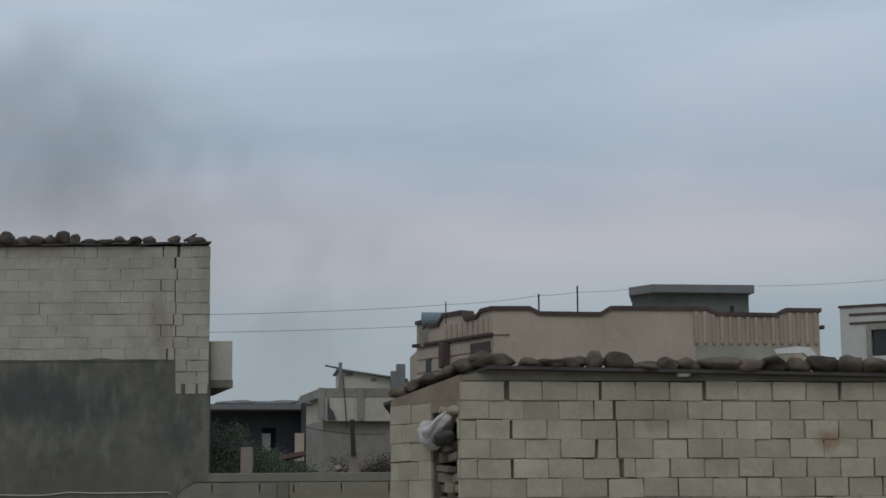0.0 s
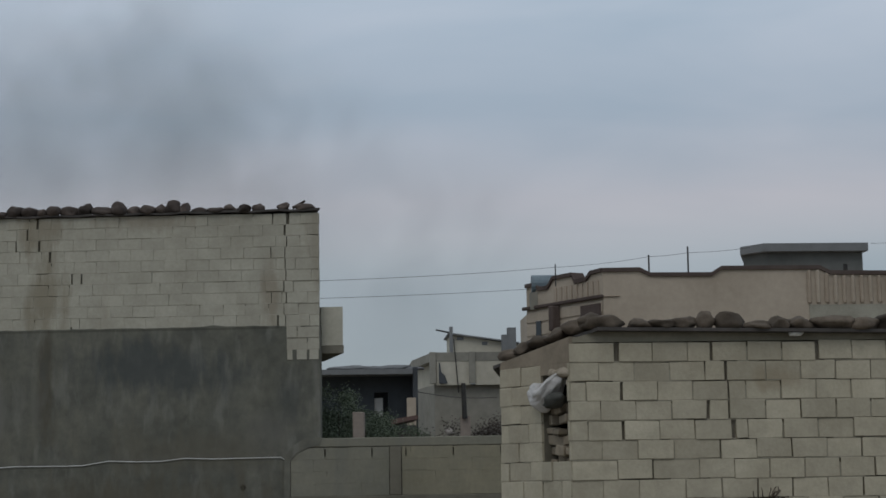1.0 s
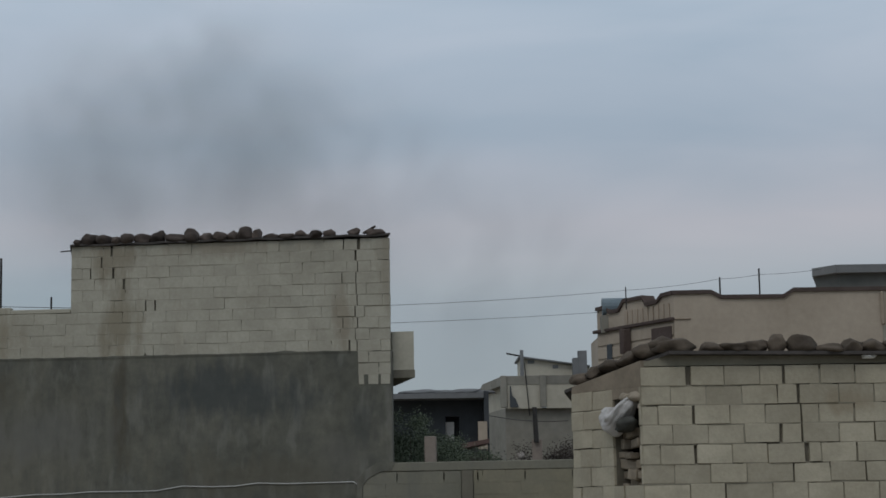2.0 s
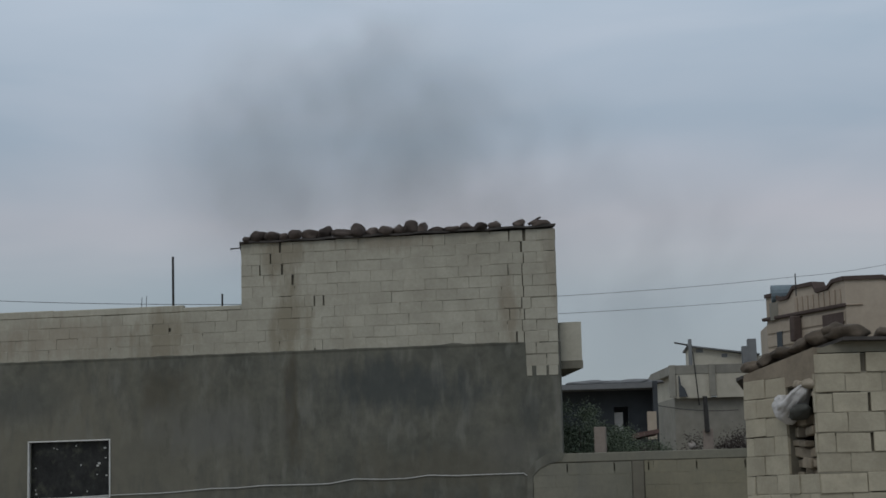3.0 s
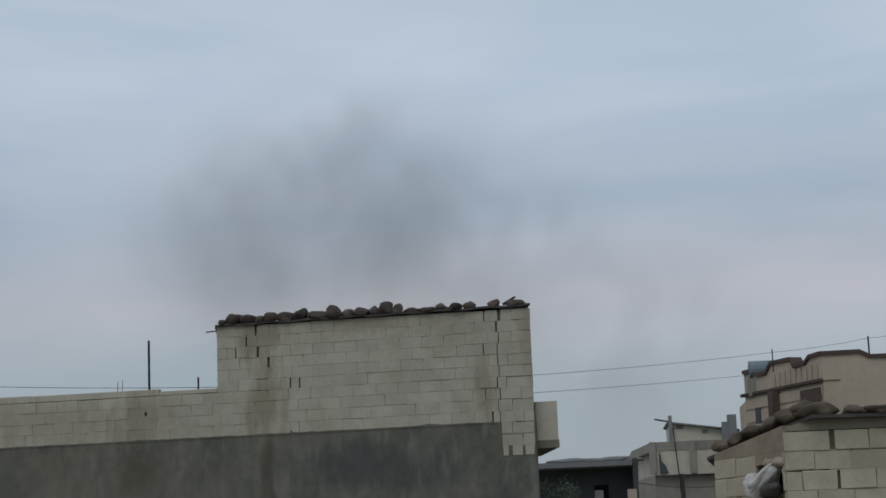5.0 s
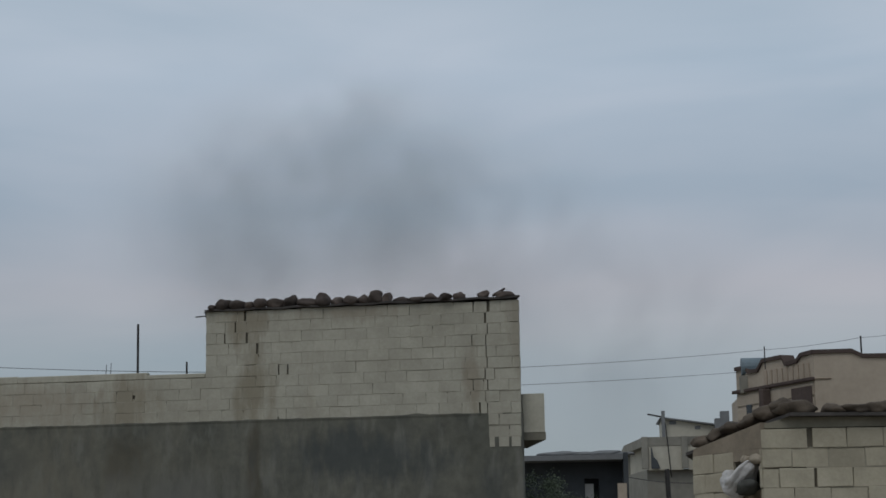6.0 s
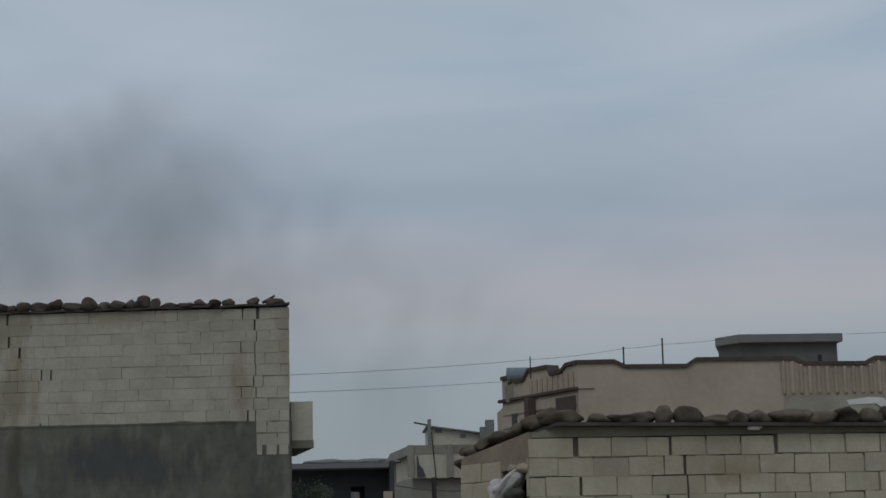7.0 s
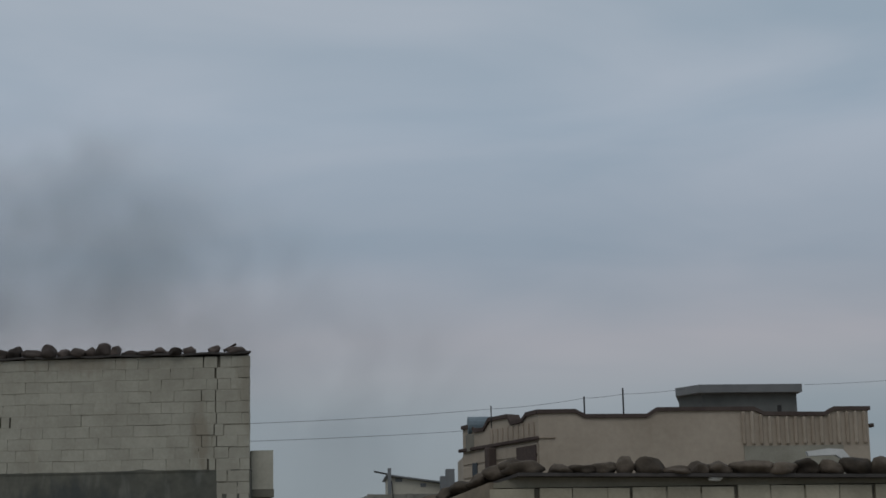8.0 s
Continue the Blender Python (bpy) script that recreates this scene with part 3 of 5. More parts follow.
    for y in (-0.07, 5.1):
        rows.append([])
        for k in range(n + 1):
            x = (-9.5 if y < 0 else -10.9) + 5.8 * k / n
            z = 6.465 + 0.03 * (k / n) + 0.012 * math.sin(k * 1.9 + y)
            rows[-1].append((bm.verts.new((x, y, z)), bm.verts.new((x, y, z + 0.034))))
    for k in range(n):
        (a0, a1), (b0, b1) = rows[0][k], rows[0][k + 1]
        (c0, c1), (d0, d1) = rows[1][k], rows[1][k + 1]
        for f in ((a0, b0, b1, a1), (a1, b1, d1, c1), (c0, c1, d1, d0), (a0, c0, d0, b0)):
            bm.faces.new(f)
    for k in (0, n):
        (a0, a1), (c0, c1) = rows[0][k], rows[1][k]
        bm.faces.new((a0, a1, c1, c0) if k == 0 else (a0, c0, c1, a1))
    part("roof_sheet", bm, M_SHEET, house, "thin dark roofing sheet")
    part("projecting_rod", rod((-9.72, 0.1, 6.40), (-9.4, 0.1, 6.42), 0.012), M_STEEL, house)
    # bay beside the room
    part("bay", slab_xy([(-3.735, 0.26), (-3.345, 0.26), (-3.92, 2.3), (-4.3, 2.3)], 4.13, 4.81), M_BLOCK, house, "projecting rendered bay")
    part("bay_slab", slab_xy([(-3.74, 0.255), (-3.33, 0.255), (-3.92, 2.32), (-4.32, 2.32)], 3.99, 4.127), M_CONCRETE, house)
    # starter bars
    for x, z, r, lean in ((-10.82, 6.31, 0.023, 0.01), (-9.88, 5.58, 0.018, 0.0)):
        part("starter_bar", rod((x + lean, 0.1, 4.6), (x, 0.1, z), r), M_STEEL, house, "upright dark reinforcing bar")
    for x, z in ((-11.42, 5.58), (-11.33, 5.6)):
        part("wire_prong", rod((x, 0.08, 5.35), (x + 0.01, 0.08, z), 0.006), M_STEEL, house, "thin wire end on the coping")
    # cable along the wall
    pts = [(-15.33, 1.55), (-15.2, 1.72), (-14.95, 1.915), (-14.4, 1.925), (-13.6, 1.95), (-12.9, 1.955), (-11.98, 1.985), (-11.0, 2.0), (-10.6, 2.02), (-10.08, 2.055), (-9.6, 2.055), (-9.1, 2.085), (-8.2, 2.08), (-7.9, 2.085), (-7.44, 2.155), (-6.9, 2.135), (-6.5, 2.14), (-6.1, 2.185), (-5.6, 2.165), (-5.1, 2.17), (-4.41, 2.175), (-4.3, 2.1), (-4.24, 1.95)]
    tagged(part("wall_cable", cable_mesh([(x, -0.02, z) for x, z in pts], 0.009), M_CABLE, None, "", HOUSE), "pale cable strung along a grey rendered wall", "cable")
    tagged(part("iron_stake", rod((-13.1, -0.12, 0.8), (-13.13, -0.12, 1.74), 0.022), M_STEEL, None, "", HOUSE), "dark iron stake standing against the wall", "stake")
    return house


build_house()
rs = random.Random(31)
spots = []
x = -9.42
for w, h in ((0.12, 0.12), (0.26, 0.22), (0.24, 0.18), (0.19, 0.17), (0.23, 0.2), (0.28, 0.2), (0.24, 0.23), (0.36, 0.17), (0.25, 0.25), (0.23, 0.18), (0.23, 0.19), (0.19, 0.17), (0.25, 0.25), (0.17, 0.2), (0.30, 0.12), (0.27, 0.1), (0.24, 0.14), (0.24, 0.13), (0.19, 0.18)):
    spots.append((x + w / 2, 0.05 + rs.uniform(-0.05, 0.06), 6.475 + 0.03 * (x + 9.5) / 5.8, w * 0.60, h * 0.98, rs.uniform(-20, 20)))
    x += w + 0.012
spots += [(-4.37, 0.05, 6.51, 0.085, 0.14, 50), (-4.0, 0.08, 6.51, 0.2, 0.12, -8)]
stone_row(HOUSE, "roof_stone", "stones on the rooftop room", "rough brown-grey stone weighing down the roof sheet", spots)
tagged(part("wood_scrap", rod((-4.2, 0.05, 6.56), (-3.98, 0.08, 6.69), 0.03, 0.02, 6), M_STONE, None, "", HOUSE), "short dark scrap of wood on the roof", "wood")


def build_flag():
    for x0, x1, z in ((-16.05, -16.13, 6.37), (-15.77, -15.8, 6.05), (-15.47, -15.5, 5.79), (-15.28, -15.3, 5.60)):
        tagged(part("roof_bar", rod((x0, 0.1, 4.6), (x1, 0.1, z), 0.024), M_STEEL, None, "", HOUSE), "upright dark steel bar on the parapet", "steel bar", "bars on the parapet corner")
    tagged(part("bent_wire", rod((-15.36, 0.1, 5.55), (-15.08, 0.1, 5.58), 0.008), M_STEEL, None, "", HOUSE), "thin wire tied to a steel bar", "wire")

    def cloth(x0, x1, z_top, z_bot, mat, seed, name):
        bm = bmesh.new()
        nx, nz = 14, 10
        front = []
        for j in range(nz + 1):
            row = []
            for i in range(nx + 1):
                a, b = i / nx, j / nz
                xx = x0 + (x1 - x0) * a
                zz = z_top(a) * (1 - b) + z_bot(a) * b
                yy = 0.07 + 0.05 * math.sin(7 * a + seed + 2 * b) * b + 0.03 * noise.noise(Vector((a * 4, b * 3, seed)))
                row.append(bm.verts.new((xx, yy, zz)))
            front.append(row)
        for r0, r1 in zip(front, front[1:]):
            for i in range(nx):
                bm.faces.new((r0[i], r1[i], r1[i + 1], r0[i + 1]))
        bmesh.ops.solidify(bm, geom=bm.faces[:], thickness=0.008)
        return bm

    flag = tagged(empty("flag", HOUSE), "dark red and black cloth flag draped over bars", "flag")
    part("black_stripe", cloth(-16.52, -15.84, lambda a: 5.44 + 0.15 * math.sin(a * 2.0), lambda a: 5.31 + 0.19 * math.sin(a * 2.3), M_BLACK, 1, "a"), M_BLACK, flag, "black cloth", smooth=True)
    part("red_stripe", cloth(-15.95, -15.72, lambda a: 5.50 + 0.06 * a, lambda a: 5.29, M_RED, 3, "b"), M_RED, flag, "dark red cloth", smooth=True)
    part("red_stripe", cloth(-15.60, -15.41, lambda a: 5.58 - 0.05 * abs(a - 0.4), lambda a: 5.29 + 0.02 * a, M_RED, 4, "e"), M_RED, flag, "dark red cloth", smooth=True)
    part("black_fold", cloth(-15.72, -15.55, lambda a: 5.50 + 0.17 * a, lambda a: 5.36 + 0.16 * a, M_BLACK, 6, "f"), M_BLACK, flag, "black cloth", m=pose(0, -0.02, 0), smooth=True)
    part("pale_stripe", cloth(-15.76, -15.69, lambda a: 5.52, lambda a: 5.30, M_PINK, 5, "c"), M_PINK, flag, "faded pink cloth", m=pose(0, -0.05, 0), smooth=True)
    part("tied_rag", cloth(-15.86, -15.71, lambda a: 5.93 - 0.34 * abs(a - 0.5), lambda a: 5.60 + 0.26 * abs(a - 0.5), M_CLOTH, 8, "d"), M_CLOTH, flag, "dull mauve rag tied to a bar", m=pose(0, -0.03, 0), smooth=True)


build_flag()


# ---- boundary wall ----
def build_fence():
    fence = tagged(empty("boundary_wall", HOUSE), "low block boundary wall with concrete posts and coping", "wall")
    part("coping", box(-4.0, 6.0, -0.145, 0.08, 2.335, 2.49, 0.012), M_FENCE_GREY, fence)
    core = part("block_panel", box(-4.23, 6.0, -0.04, 0.05, 1.50, 2.33), M_FENCE, fence, "pale block infill panel")
    part("ground_beam", box(-4.23, 6.0, -0.155, 0.05, 1.36, 1.498, 0.01), M_POST, fence)
    part("plaster_patch", prism([(-4.36, 0.5), (-4.235, 0.5), (-4.235, 2.10), (-4.12, 2.24), (-3.93, 2.33), (-3.72, 2.37), (-3.66, 2.5), (-3.8, 2.525), (-3.97, 2.5), (-4.2, 2.36), (-4.33, 2.18)], -0.155, -0.003), M_PLASTER, fence, "smeared grey cement patch")
    for x in (-2.51, 0.1, 2.8):
        part("post", box(x, x + 0.2, -0.15, 0.04, 1.502, 2.332, 0.008), M_POST, fence)
    for a, b in ((-4.23, -2.52), (-2.30, 0.09), (0.31, 2.79)):
        lay_blocks(core, a, b, 1.505, 4, M_FENCE if a > -3 else M_FENCE_GREY, int(100 + a), m=pose(0, -0.135, 0), bevel=0.0015, height=0.206, joint=0.002, depth=0.1, proud=0.002, recess=0.0015, pointing=M_FENCE if a > -3 else M_FENCE_GREY, fill=0.93, breaks=tuple((3, a + 0.60 + 0.82 * k - (0.53 if a > -3 else 0), 0.026) for k in range(3)))
        for k in range(3):
            u = a + 0.60 + 0.82 * k - (0.53 if a > -3 else 0)
            if u < b - 0.1:
                for q0, q1 in ((2.13, 2.17), (2.30, 2.328)):
                    plug(core, M_FENCE if a > -3 else M_FENCE_GREY, u, q0, q1, 0.03, -0.135, -0.05)
    base = part("rubble_base", box(-4.23, 6.0, -0.06, 0.1, 0, 1.355), M_MORTAR, fence, "brown rubble stone base")
    rnd = random.Random(8)
    z = 0.72
    while z < 1.34:
        h = min(rnd.uniform(0.16, 0.24), 1.352 - z)
        x = -4.2
        while x < 1.5:
            w = rnd.uniform(0.22, 0.46)
            ob = part("base_stone", box(-w / 2 + 0.012, w / 2 - 0.012, -0.05, 0.1, 0.01, h - 0.01, 0.025), M_FIELDSTONE, base, "", pose(x + w / 2, -0.08 + rnd.uniform(-0.02, 0.02), z))
            x += w
        z += h
    for x, w, z1 in ((-3.19, 0.2, 2.95),):
        tagged(part("gate_pillar", box(x, x + w, 0.3, 0.5, 0.9, z1, 0.01), M_PILLAR, None, "", HOUSE), "plain cement pillar behind the boundary wall", "pillar")
    tagged(part("gate_pillar", box(-1.30, -1.12, 0.3, 0.5, 0.9, 2.86, 0.01), M_PILLAR, None, "", HOUSE), "grey cement pillar carrying a dark steel tube", "pillar")
    tagged(part("steel_tube", rod((-1.215, 0.25, 2.80), (-1.235, 0.25, 3.42), 0.045, 0.04), M_STEEL, None, "", HOUSE), "dark steel tube fixed to a pillar", "steel tube")


build_fence()


# ---- the block hut ----
HUT = pose(0, 18.9, 0, 0, 0, 0)
SIDE_LEN = math.hypot(0.62, 1.2)
SIDE_TURN = math.degrees(math.atan2(1.2, -0.62))
HUT_RISE = 0.204


def build_hut():
    hut = tagged(empty("hut", HUT), "small raw block hut with stones on its roof", "hut")
    z0 = 3.10 - 15 * HUT_RISE
    core = part("front_wall", box(2.36, 8.6, 0.035, 0.2, 0, 3.095), M_MORTAR, hut, "pale block wall with dark open joints")
    br = [(14, 2.83, 0.06), (14, 3.83, 0.03), (14, 4.955, 0.05), (14, 6.45, 0.04), (13, 3.98, 0.03), (12, 4.005, 0.026), (12, 2.87, 0.03), (11, 4.005, 0.02), (11, 3.78, 0.032), (10, 2.88, 0.034), (10, 4.045, 0.05), (9, 3.90, 0.014), (8, 3.18, 0.02)]
    # first joint, the joint at the long crack and the first one beyond it, from the top course down
    bond = ((2.83, 3.83, 4.21), (2.635, 3.98, 4.40), (2.50, 4.005, 4.185), (2.645, 4.005, 4.388), (2.51, 4.045, 4.193), (2.655, 3.90, 4.278), (2.81, 3.67, 4.035), (2.655, 3.516, 3.90), (2.83, 3.69, 4.055))

    def hut_joints(c):
        k = 10 - c
        if k >= len(bond):
            return None
        first, crack, beyond = bond[k]
        cuts = []
        while first < crack - 0.13:
            cuts.append(first)
            first += 0.375
        cuts.append(crack)
        while beyond < 8.5:
            cuts.append(beyond)
            beyond += 0.3735
        return cuts

    lay_blocks(core, 2.33, 8.6, z0 + 4 * HUT_RISE, 11, M_BLOCK_HUT, 41, length=0.372, height=HUT_RISE, joint=0.009, breaks=tuple((c - 4, u, g) for c, u, g in br), proud=0.010, wobble=0.007, phase=0.12, recess=0.006, pointing=M_HUTPOINT, fill=0.7, chip=0.005, joints=hut_joints)
    part("lower_courses", box(2.35, 8.6, 0.0, 0.034, 0, z0 + 4 * HUT_RISE - 0.01), M_BLOCK_HUT, hut)
    part("ring_beam", slab_xy([(2.37, 0.012), (2.62, 0.012), (8.6, 0.012), (8.6, 0.2), (2.62, 0.2), (2.37, 0.2)], 3.105, lambda x, y: 3.222 - 0.016 * (x - 2.4) - 0.29 * max(2.6 - x, 0) / 0.9), M_BEAM, hut, "grey cement band under the roof")
    # side wall that runs back from the corner
    side_m = pose(2.33, 0.0, 0, 0, 0, SIDE_TURN) @ pose(0, 0, 0)
    side = part("side_wall", box(0.02, SIDE_LEN, 0.03, 0.2, 0, 1.82), M_MORTAR, hut, "", side_m @ Matrix.Scale(-1, 4, (0, 1, 0)))
    return hut, side_m, z0


HUT_THING, SIDE_M, HUT_Z0 = build_hut()


def build_hut_side():
    """The oblique side wall with its broken opening; x runs back from the corner, y out of the wall."""
    m = pose(1.71, 1.2, 0, 0, 0, SIDE_TURN - 180)  # x runs from the far end to the corner
    L = SIDE_LEN
    hole0, hole1 = L * 0.60, L * 0.985
    bm = bmesh.new()
    for x0, x1, za, zb in ((0, hole0, 1.82, 2.98), (hole0, L - 0.02, 2.84, 3.0), (hole1, L - 0.02, 1.82, 2.84)):
        add_box(bm, x0, x1, 0.03, 0.2, za, zb)
    wall = part("side_wall_upper", bm, M_MORTAR, HUT_THING, "pale block side wall with a broken opening", m)
    for k, (a, b, c0, c1) in enumerate(((0.0, hole0, 4, 14), (hole0, L, 4, 9), (hole1 - 0.02, L, 9, 14))):
        lay_blocks(wall, a, b, HUT_Z0 + c0 * HUT_RISE, c1 - c0, M_BLOCK_HUT, 47 + k, height=HUT_RISE, joint=0.010, proud=0.010, wobble=0.006, phase=0.2, recess=0.007, pointing=M_HUTPOINT, fill=0.8, chip=0.007)
    part("side_band", prism([(0, 2.90), (L, 2.90), (L, 3.165), (0, 2.975)], 0.0, 0.2), M_BROWNBAND, HUT_THING, "brownish mortar under the roof", m)
    part("lintel", prism([(hole0 - 0.1, 2.78), (L, 2.82), (L, 2.905), (hole0 - 0.1, 2.905)], 0.0, 0.18), M_BROWNBAND, HUT_THING, "", m)
    # loose bricks in the opening
    rnd = random.Random(3)
    z = 1.83
    while z < 2.42:
        x = hole0 + rnd.uniform(-0.1, 0.0)
        while x < hole1 - 0.03:
            w = rnd.uniform(0.1, 0.28)
            w = min(w, hole1 - x)
            h = rnd.uniform(0.07, 0.12)
            if rnd.random() < 0.12:
                x += w * 0.5
                continue
            part("loose_brick", box(-w / 2 + 0.006, w / 2 - 0.006, 0, 0.12, 0, h - 0.008, 0.01), M_LOOSE, HUT_THING, "", m @ pose(x + w / 2, 0.05 + rnd.uniform(-0.02, 0.09), z + rnd.uniform(-0.01, 0.01), rnd.uniform(-4, 4), rnd.uniform(-7, 7), rnd.uniform(-14, 14)))
            x += w
        z += 0.11
    # inner darkness comes from a closed room
    part("back_wall", slab_xy([(1.75, 1.3), (1.9, 1.3), (2.6, 6.0), (8.6, 6.0), (8.6, 6.15), (2.45, 6.15)], 0, 3.0), M_MORTAR, HUT_THING)
    part("end_wall", box(8.45, 8.6, 0.21, 6.0, 0, 3.1), M_MORTAR, HUT_THING)
    # roof: a thin slab that falls to the back corner
    def zr(x, y):
        return 3.222 - 0.016 * (x - 2.4) - 0.29 * min(max((2.60 - x) / 0.9, 0), 1.2) - 0.02 * max(y, 0) * 0.2

    out = [(2.62, -0.13), (8.8, -0.13), (8.8, 6.3), (2.2, 6.3), (1.64, 1.3)]
    part("roof_slab", slab_xy(out, lambda x, y: zr(x, y), lambda x, y: zr(x, y) + 0.035), M_SHEET, HUT_THING, "thin dark earth-covered roof edge")
    return m, zr


SIDE_LOCAL, HUT_ROOF = build_hut_side()

rs = random.Random(77)
spots = []
for x, w, h in ((2.72, 0.25, 0.18), (3.08, 0.13, 0.11), (3.32, 0.2, 0.1), (3.55, 0.15, 0.13), (3.76, 0.095, 0.19), (4.03, 0.18, 0.19), (4.33, 0.15, 0.09), (4.56, 0.12, 0.14), (4.79, 0.14, 0.135), (5.13, 0.25, 0.15), (5.47, 0.18, 0.14), (5.76, 0.14, 0.18), (6.02, 0.14, 0.17), (6.3, 0.19, 0.2), (6.58, 0.17, 0.2), (6.85, 0.15, 0.18), (7.1, 0.2, 0.17), (7.45, 0.2, 0.15), (7.8, 0.22, 0.18), (8.2, 0.2, 0.15)):
    y = rs.uniform(-0.02, 0.05)
    spots.append((x, y, HUT_ROOF(x, y) + 0.025, w, h, rs.uniform(-15, 15)))
for k, (w, h) in enumerate(((0.19, 0.17), (0.17, 0.15), (0.2, 0.14), (0.16, 0.13), (0.15, 0.14), (0.12, 0.12))):
    a = (k + 0.4) / 5.6
    x, y = 2.62 - 0.9 * a + 0.08, 0.0 + 1.3 * a
    spots.append((x, y, HUT_ROOF(x, y) + 0.025, w, h, rs.uniform(30, 80)))
stone_row(HUT, "roof_stone", "stones on the hut roof", "dark rounded stone lying along the hut roof edge", spots, M_STONE_DARK)


def build_sack():
    bm = bmesh.new()
    bmesh.ops.create_icosphere(bm, subdivisions=5, radius=1.0)
    for v in bm.verts:
        c = v.co.copy()
        waist = 1 - 0.42 * math.exp(-((c.x - 0.12) / 0.2) ** 2) * max(0.0, c.z + 0.2)
        crease = 0.05 * math.sin(9 * c.x + 4 * c.z) * (1 - abs(c.x))
        n = noise.noise(c * 1.6 + Vector((5, 2, 0))) + 0.4 * noise.noise(c * 4.5)
        r = 1 + 0.17 * n + crease
        droop = -0.10 * math.cos(2.2 * c.x) + 0.07 * c.x
        v.co = Vector((c.x * 0.265 * r, c.y * 0.16 * r, c.z * 0.145 * waist * r * (1 - 0.25 * c.x) + droop * 0.8 + 0.03 * c.x))
    m = HUT @ SIDE_LOCAL @ pose(SIDE_LEN * 0.71, -0.03, 2.645, 0, 2, 0)
    tagged(part("sack", bm, M_BAG, None, "", m, smooth=True), "stuffed white woven sack wedged in a wall opening", "sack")
    tagged(part("cloth_bundle", rock_mesh(77, 0.15, 0.13, 0.12), M_RAG, None, "", m @ pose(0.22, -0.03, -0.19, 0, -20, 0), smooth=True), "dark grey cloth bundle stuffed under the sack", "cloth")
    for k, (dx, dz, s) in enumerate(((0.18, 0.16, 0.07), (0.29, 0.15, 0.08), (0.08, 0.17, 0.06))):
        tagged(part("rubble_stone", rock_mesh(60 + k, s, s, s * 1.2), M_LOOSE, None, "", m @ pose(dx, 0.03, dz - 0.04), smooth=True), "small stone lodged above the sack", "stone", "stones over the sack")
    tagged(part("cement_lump", rock_mesh(91, 0.08, 0.05, 0.07), M_WHITE, None, "", HUT @ pose(4.73, -0.05, 3.145), smooth=True), "white cement lump under the roof edge", "cement lump")
    tagged(part("plastic_sheet", prism([(5.78, 0.0), (6.02, 0.03), (6.18, 0.02), (6.3, -0.12), (6.22, -0.13), (6.1, -0.04), (5.8, -0.05)], 0.10, 0.16), M_WHITE, None, "", HUT @ pose(0, 0, 3.46)), "white scrap of plastic among the roof stones", "plastic")


build_sack()


def build_dry_plant():
    bm = bmesh.new()
    rnd = random.Random(5)
    for k in range(10):
        p = Vector((4.36 + rnd.uniform(-0.1, 0.12), -0.02, 1.36 + rnd.uniform(0, 0.08)))
        d = Vector((rnd.uniform(-0.8, 0.8), rnd.uniform(-0.2, 0.0), rnd.uniform(0.2, 1))).normalized()
        for s in range(4):
            q = p + d * rnd.uniform(0.03, 0.06)
            rod(p, q, 0.006, 0.004, 4, bm)
            d = (d + Vector((rnd.uniform(-0.6, 0.6), rnd.uniform(-0.2, 0.1), rnd.uniform(-0.3, 0.2)))).normalized()
            p = q
    tagged(part("dry_weed", bm, M_BARK, None, "", HUT), "dry brown weed growing from the block wall", "weed")


build_dry_plant()


